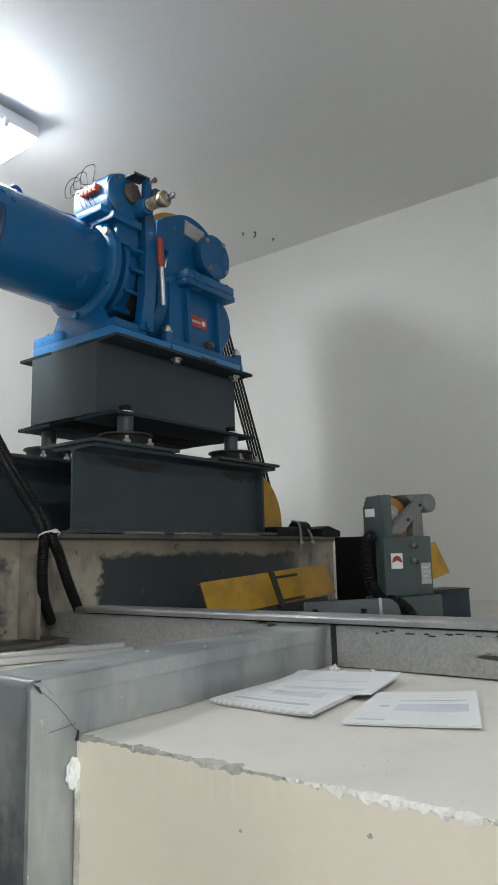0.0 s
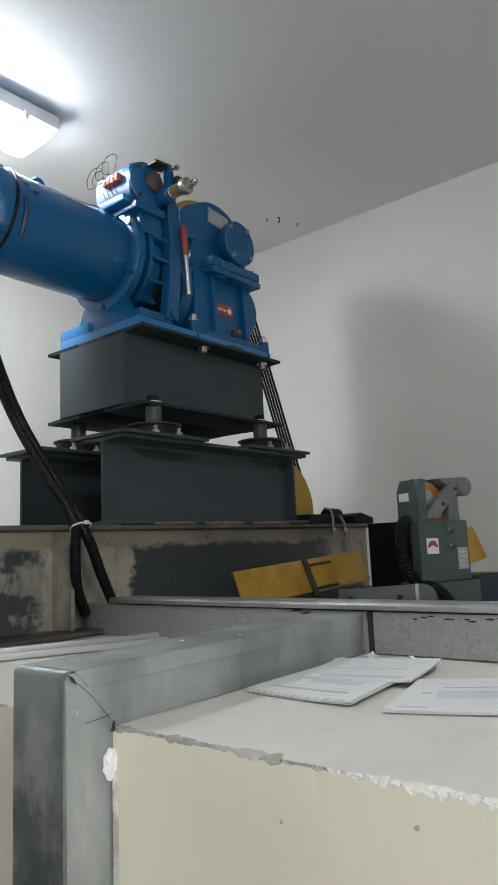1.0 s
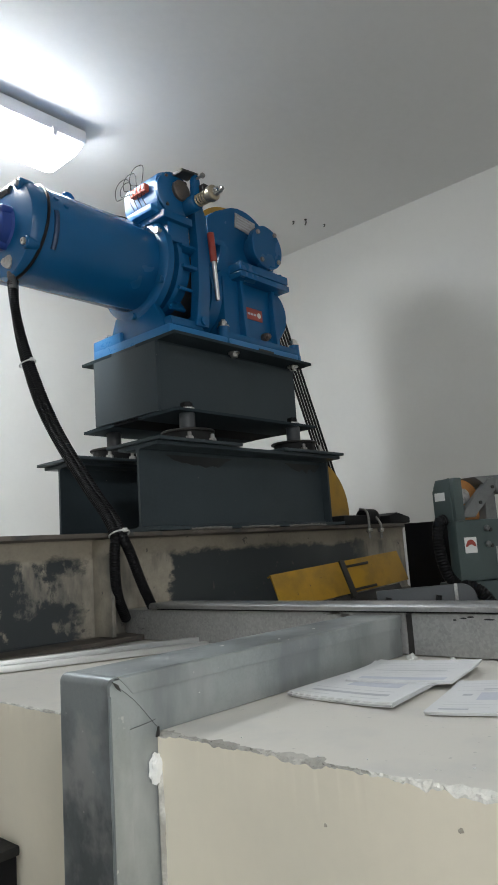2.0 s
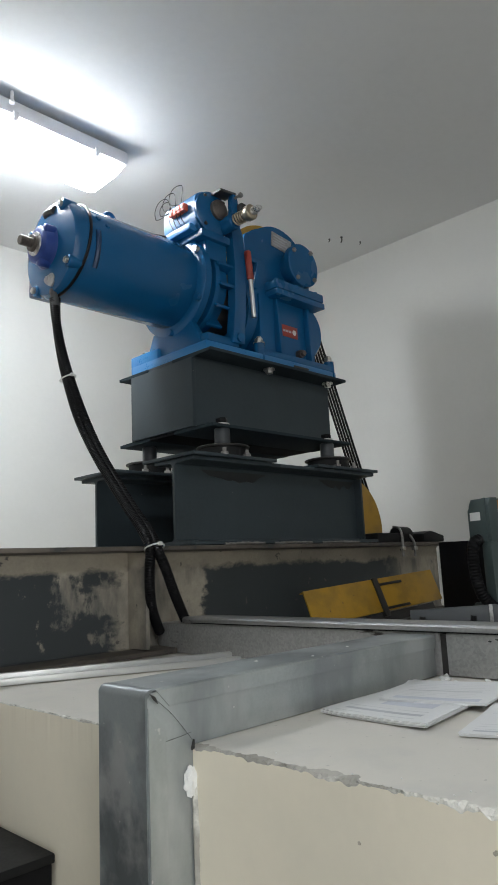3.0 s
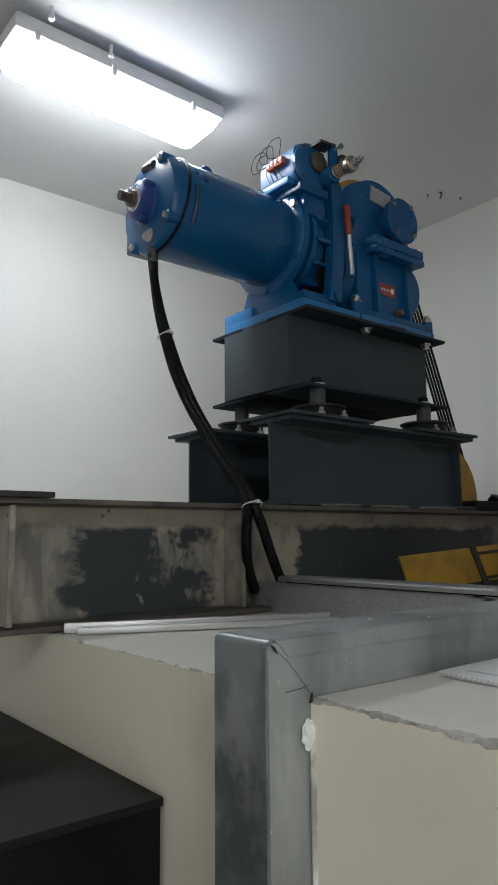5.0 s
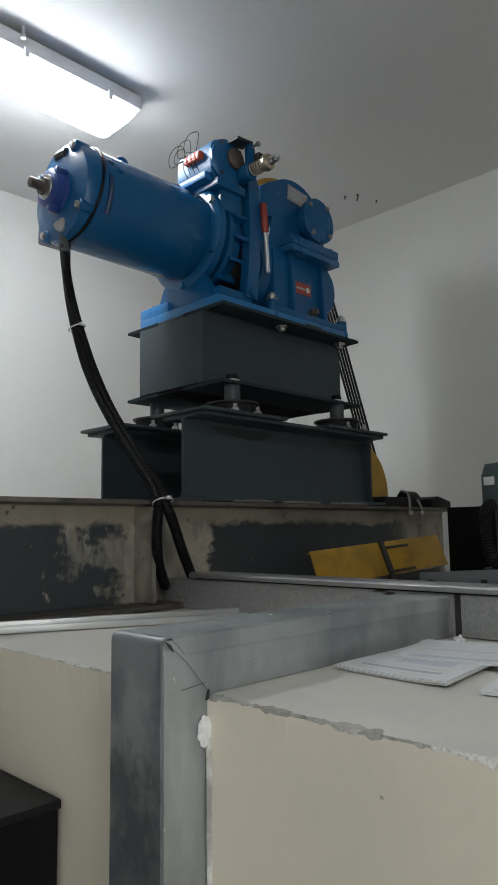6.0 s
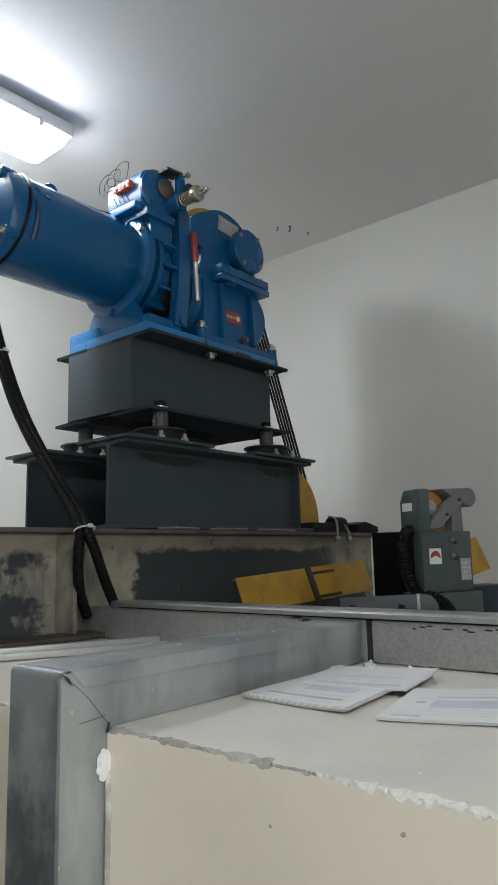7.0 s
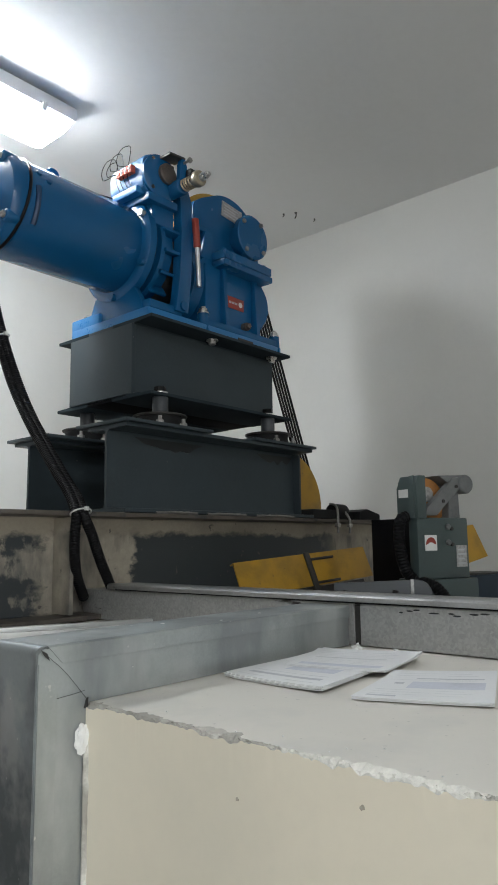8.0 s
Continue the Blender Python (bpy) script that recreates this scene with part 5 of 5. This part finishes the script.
def build_guard():
    """Two yellow guard plates leaning on each other, with a dark hinge strap."""
    gd = thing("yellow_guard", (2.02, 1.42, PLINTH_Z), "yellow painted sheet guard in two halves leaning by the beam", "guard")
    a, b = Vector((1.768, 1.437, 1.545)), Vector((2.290, 1.380, 1.580))
    u = (b - a).normalized()
    n = Vector((-u.y, u.x, 0)).normalized()
    v = u.cross(n).normalized()
    lean = radians(20)
    n, v = n * math.cos(lean) - v * math.sin(lean), v * math.cos(lean) + n * math.sin(lean)
    m = Matrix((u, n, v)).transposed().to_4x4()
    m.translation = a
    L = (b - a).length
    for s0, s1 in ((0.0, 0.262), (0.275, L)):
        bm = bm_new()
        add_box(bm, (s0, 0.0, -0.092), (s1, 0.005, 0.0), 0.0012, m)
        add_box(bm, (s0, 0.005, -0.004), (s1, 0.016, -0.001), 0.0006, m)
        part("guard_plate", bm, YELLOW, gd, "scuffed yellow plate")
    bm = bm_new()
    add_box(bm, (0.259, -0.006, -0.106), (0.279, 0.012, 0.002), 0.003, m)
    part("hinge_strap", bm, DARK_STEEL, gd, "dark steel strap")
    for z in (-0.018, -0.085):
        bm = bm_new()
        add_box(bm, (0.281, -0.004, z - 0.004), (0.375, 0.0, z + 0.003), 0.001, m)
        part("slot", bm, DARK_STEEL, gd, "dark slot edge")
    bm = bm_new()
    add_box(bm, (0.20, 0.006, -0.120), (L - 0.04, 0.03, -0.094), 0.003, m)
    part("lower_rail", bm, DARK_STEEL, gd, "dark lower rail")
    bm = bm_new()
    add_box(bm, (1.78, 1.40, PLINTH_Z + 0.001), (2.20, 1.46, 1.452), 0.003)
    part("foot_rail", bm, DARK_STEEL, gd, "dark foot rail")


build_guard()


def build_governor():
    """Overspeed governor: sheet box, side cap, wheel, cast arm, base."""
    o = Vector((1.839, 0.957, 0.0))
    u = Vector((0.944, -0.330, 0)).normalized()
    m = Matrix((u, Vector((-u.y, u.x, 0)), Vector((0, 0, 1)))).transposed().to_4x4()
    m.translation = o
    gv = thing("speed_governor", (o.x + 0.06, o.y + 0.02, PLINTH_Z), "green-grey lift speed governor with cast arm and stickers", "speed governor")

    def put(name, bm, material, parent, label="", smooth=35.0):
        bmesh.ops.transform(bm, matrix=m, verts=bm.verts)
        return part(name, bm, material, parent, label, smooth)

    bm = bm_new()
    add_box(bm, (0.0, 0.0, 1.512), (0.152, 0.028, 1.645), 0.003)
    body = put("body", bm, GREEN_GREY, gv)
    bm = bm_new()
    add_prism(bm, [(0.0, 1.643), (0.026, 1.643), (0.026, 1.738), (0.006, 1.738), (-0.002, 1.722)], "y", -0.004, 0.056, 0.002)
    cap = put("side_cap", bm, GREEN_GREY, gv)
    bm = bm_new()
    add_prism(bm, [(0.004, 1.644), (0.058, 1.644), (0.058, 1.712), (0.042, 1.734), (0.004, 1.738)], "x", -0.004, 0.0, 0.001)
    put("cap_face", bm, GREEN_GREY, cap)
    bm = bm_new()
    add_box(bm, (-0.0055, 0.020, 1.690), (-0.0042, 0.050, 1.708))
    put("sticker", bm, WHITE, cap, "white sticker")
    # wheel
    bm = bm_new()
    add_lathe(bm, (0.058, 0.030, 1.680), (0, 1, 0), [(0, 0.035), (0.001, 0.056), (0.006, 0.057), (0.010, 0.052), (0.016, 0.057), (0.020, 0.056), (0.021, 0.035)], 40)
    wheel = put("wheel", bm, COPPER, gv, "orange-brown grooved wheel")
    bm = bm_new()
    add_cyl(bm, (0.048, 0.012, 1.698), (0.048, 0.032, 1.698), 0.017, 24, bevel=0.003)
    put("hub", bm, PLATE, wheel, "pale worn wheel hub")
    # cast arm, slanting up, with a round head
    bm = bm_new()
    add_prism(bm, [(0.020, 1.650), (0.060, 1.650), (0.064, 1.662), (0.135, 1.712), (0.130, 1.738), (0.112, 1.735), (0.030, 1.668)], "y", -0.004, 0.012, 0.003)
    arm = put("cast_arm", bm, CAST, gv, "grey cast lever arm")
    bm = bm_new()
    add_cyl(bm, (0.148, -0.010, 1.722), (0.148, 0.060, 1.722), 0.022, 28, bevel=0.005)
    add_prism(bm, [(0.105, 1.720), (0.150, 1.720), (0.150, 1.744), (0.070, 1.740)], "y", 0.0, 0.055, 0.003)
    put("arm_head", bm, CAST, arm)
    bm = bm_new()
    add_prism(bm, [(0.105, 1.645), (0.142, 1.645), (0.136, 1.672), (0.142, 1.712), (0.115, 1.712), (0.108, 1.68)], "y", 0.010, 0.05, 0.003)
    put("arm_post", bm, CAST, arm)
    for x, z in ((0.118, 1.716), (0.076, 1.682)):
        bm = bm_new()
        add_cyl(bm, (x, -0.007, z), (x, -0.003, z), 0.004, 10)
        put("arm_pin", bm, DARK_STEEL, arm)
    # stickers, switches, rating plate on the box
    bm = bm_new()
    add_box(bm, (0.019, -0.0018, 1.573), (0.054, -0.0004, 1.607))
    st = put("warning_sticker", bm, WHITE, body, "white sticker with a red emblem")
    bm = bm_new()
    pts = [(0.036 + 0.015 * math.cos(radians(a)), 1.586 + 0.016 * math.sin(radians(a))) for a in range(0, 181, 20)]
    pts += [(0.036 + 0.015 * math.cos(radians(a)) * 0.6, 1.586 + 0.005 * math.sin(radians(a))) for a in range(160, 19, -20)]
    add_prism(bm, pts, "y", -0.0026, -0.0019)
    put("emblem", bm, RED, st, "red arc")
    bm = bm_new()
    add_box(bm, (0.112, -0.0018, 1.536), (0.144, -0.0004, 1.584))
    pl = put("rating_plate", bm, PLATE, body, "grey rating plate")
    for k in range(4):
        bm = bm_new()
        add_box(bm, (0.116, -0.0026, 1.542 + 0.010 * k), (0.140 - 0.004 * (k % 2), -0.0019, 1.546 + 0.010 * k))
        put("plate_mark", bm, INK, pl)
    for z in (1.590, 1.625):
        bm = bm_new()
        add_cyl(bm, (0.087, 0.0, z), (0.087, -0.008, z), 0.0065, 16, bevel=0.002)
        put("knob", bm, CAST, body, "grey knob")
        # offset dark disc stands in for the knob's shadow
        bm = bm_new()
        add_cyl(bm, (0.100, 0.0, z - 0.004), (0.100, -0.004, z - 0.004), 0.0045, 12)
        put("knob_shadow_ring", bm, DARK_STEEL, body)
    # base and navy neighbour
    bm = bm_new()
    add_box(bm, (0.015, -0.012, PLINTH_Z + 0.001), (0.165, 0.085, 1.511), 0.003)
    put("pedestal", bm, GREEN_GREY, gv)
    bm = bm_new()
    add_tube(bm, [(0.008, 0.03, 1.650), (-0.020, 0.03, 1.640), (-0.028, 0.028, 1.60), (-0.022, 0.026, 1.55), (-0.004, 0.02, 1.515), (0.030, -0.016, 1.495), (0.055, -0.03, 1.46), (0.075, -0.032, 1.452)], 0.0135, 12, 14, ridge=0.0016, pitch=0.0065)
    put("governor_conduit", bm, BLACK_GLOSS, gv, "black corrugated conduit")
    # yellow rope guard behind the box
    bm = bm_new()
    add_prism(bm, [(0.158, 1.530), (0.270, 1.556), (0.225, 1.632), (0.158, 1.622)], "y", 0.05, 0.062, 0.002)
    add_box(bm, (0.165, 0.05, 1.512), (0.205, 0.062, 1.54), 0.002)
    put("rope_guard", bm, YELLOW, gv, "yellow sheet rope guard")
    bx = thing("navy_box", (2.05, 0.80, PLINTH_Z), "navy blue painted steel box beside the governor", "steel box")
    bm = bm_new()
    add_box(bm, (0.172, 0.02, PLINTH_Z + 0.001), (0.300, 0.10, 1.515), 0.003)
    put("body", bm, NAVY, bx)
    bm = bm_new()
    add_box(bm, (0.17, 0.018, 1.515), (0.302, 0.102, 1.519), 0.001)
    put("lid", bm, DARK_STEEL, bx)


build_governor()


def build_rail():
    a, b = Vector((1.690, 1.078, 0)), Vector((1.790, 0.903, 0))
    m = Matrix.Translation(a) @ Matrix.Rotation(math.atan2(b.y - a.y, b.x - a.x), 4, "Z")
    L = (b - a).length
    bm = bm_new()
    n = 6
    r = 0.03
    out = [(0, PLINTH_Z + 0.001), (L, PLINTH_Z + 0.001)] + [(L - r + r * math.cos(t), 1.515 - r + r * math.sin(t)) for t in [k / n * math.pi / 2 for k in range(n + 1)]] + [(0.0, 1.508)]
    add_prism(bm, out, "y", 0.0, 0.012, 0.0015)
    add_prism(bm, [(0, PLINTH_Z + 0.001), (L, PLINTH_Z + 0.001), (L, PLINTH_Z + 0.012), (0, PLINTH_Z + 0.012)], "y", 0.012, 0.07, 0.001)
    bmesh.ops.transform(bm, matrix=m, verts=bm.verts)
    rail = thing("steel_angle", ((a.x + b.x) / 2, (a.y + b.y) / 2, PLINTH_Z), "dark grey steel angle with slotted holes in front of the governor", "steel angle")
    part("angle", bm, RAIL_GREY, rail)
    for s, w in ((0.118, 0.006), (0.016, 0.006)):
        bm = bm_new()
        pts = [(s + 0.004, -0.0005, 1.468), (s + 0.009, -0.0005, 1.494)]
        add_tube(bm, pts, w, 8, 3)
        bmesh.ops.transform(bm, matrix=m, verts=bm.verts)
        part("slotted_hole", bm, BLACK, rail, "dark slotted hole")
    bm = bm_new()
    add_box(bm, (L - 0.044, -0.002, 1.478), (L - 0.037, 0.0, 1.516), 0.0008, m)
    part("paint_drip", bm, PLATE, rail, "white paint drip")
    bm = bm_new()
    add_box(bm, (2.20, 1.120, PLINTH_Z + 0.001), (2.21, 1.292, 1.656), 0.001)
    solid("black_plate", bm, BLACK_GLOSS, "upright black steel plate by the beam end", "steel plate")


build_rail()
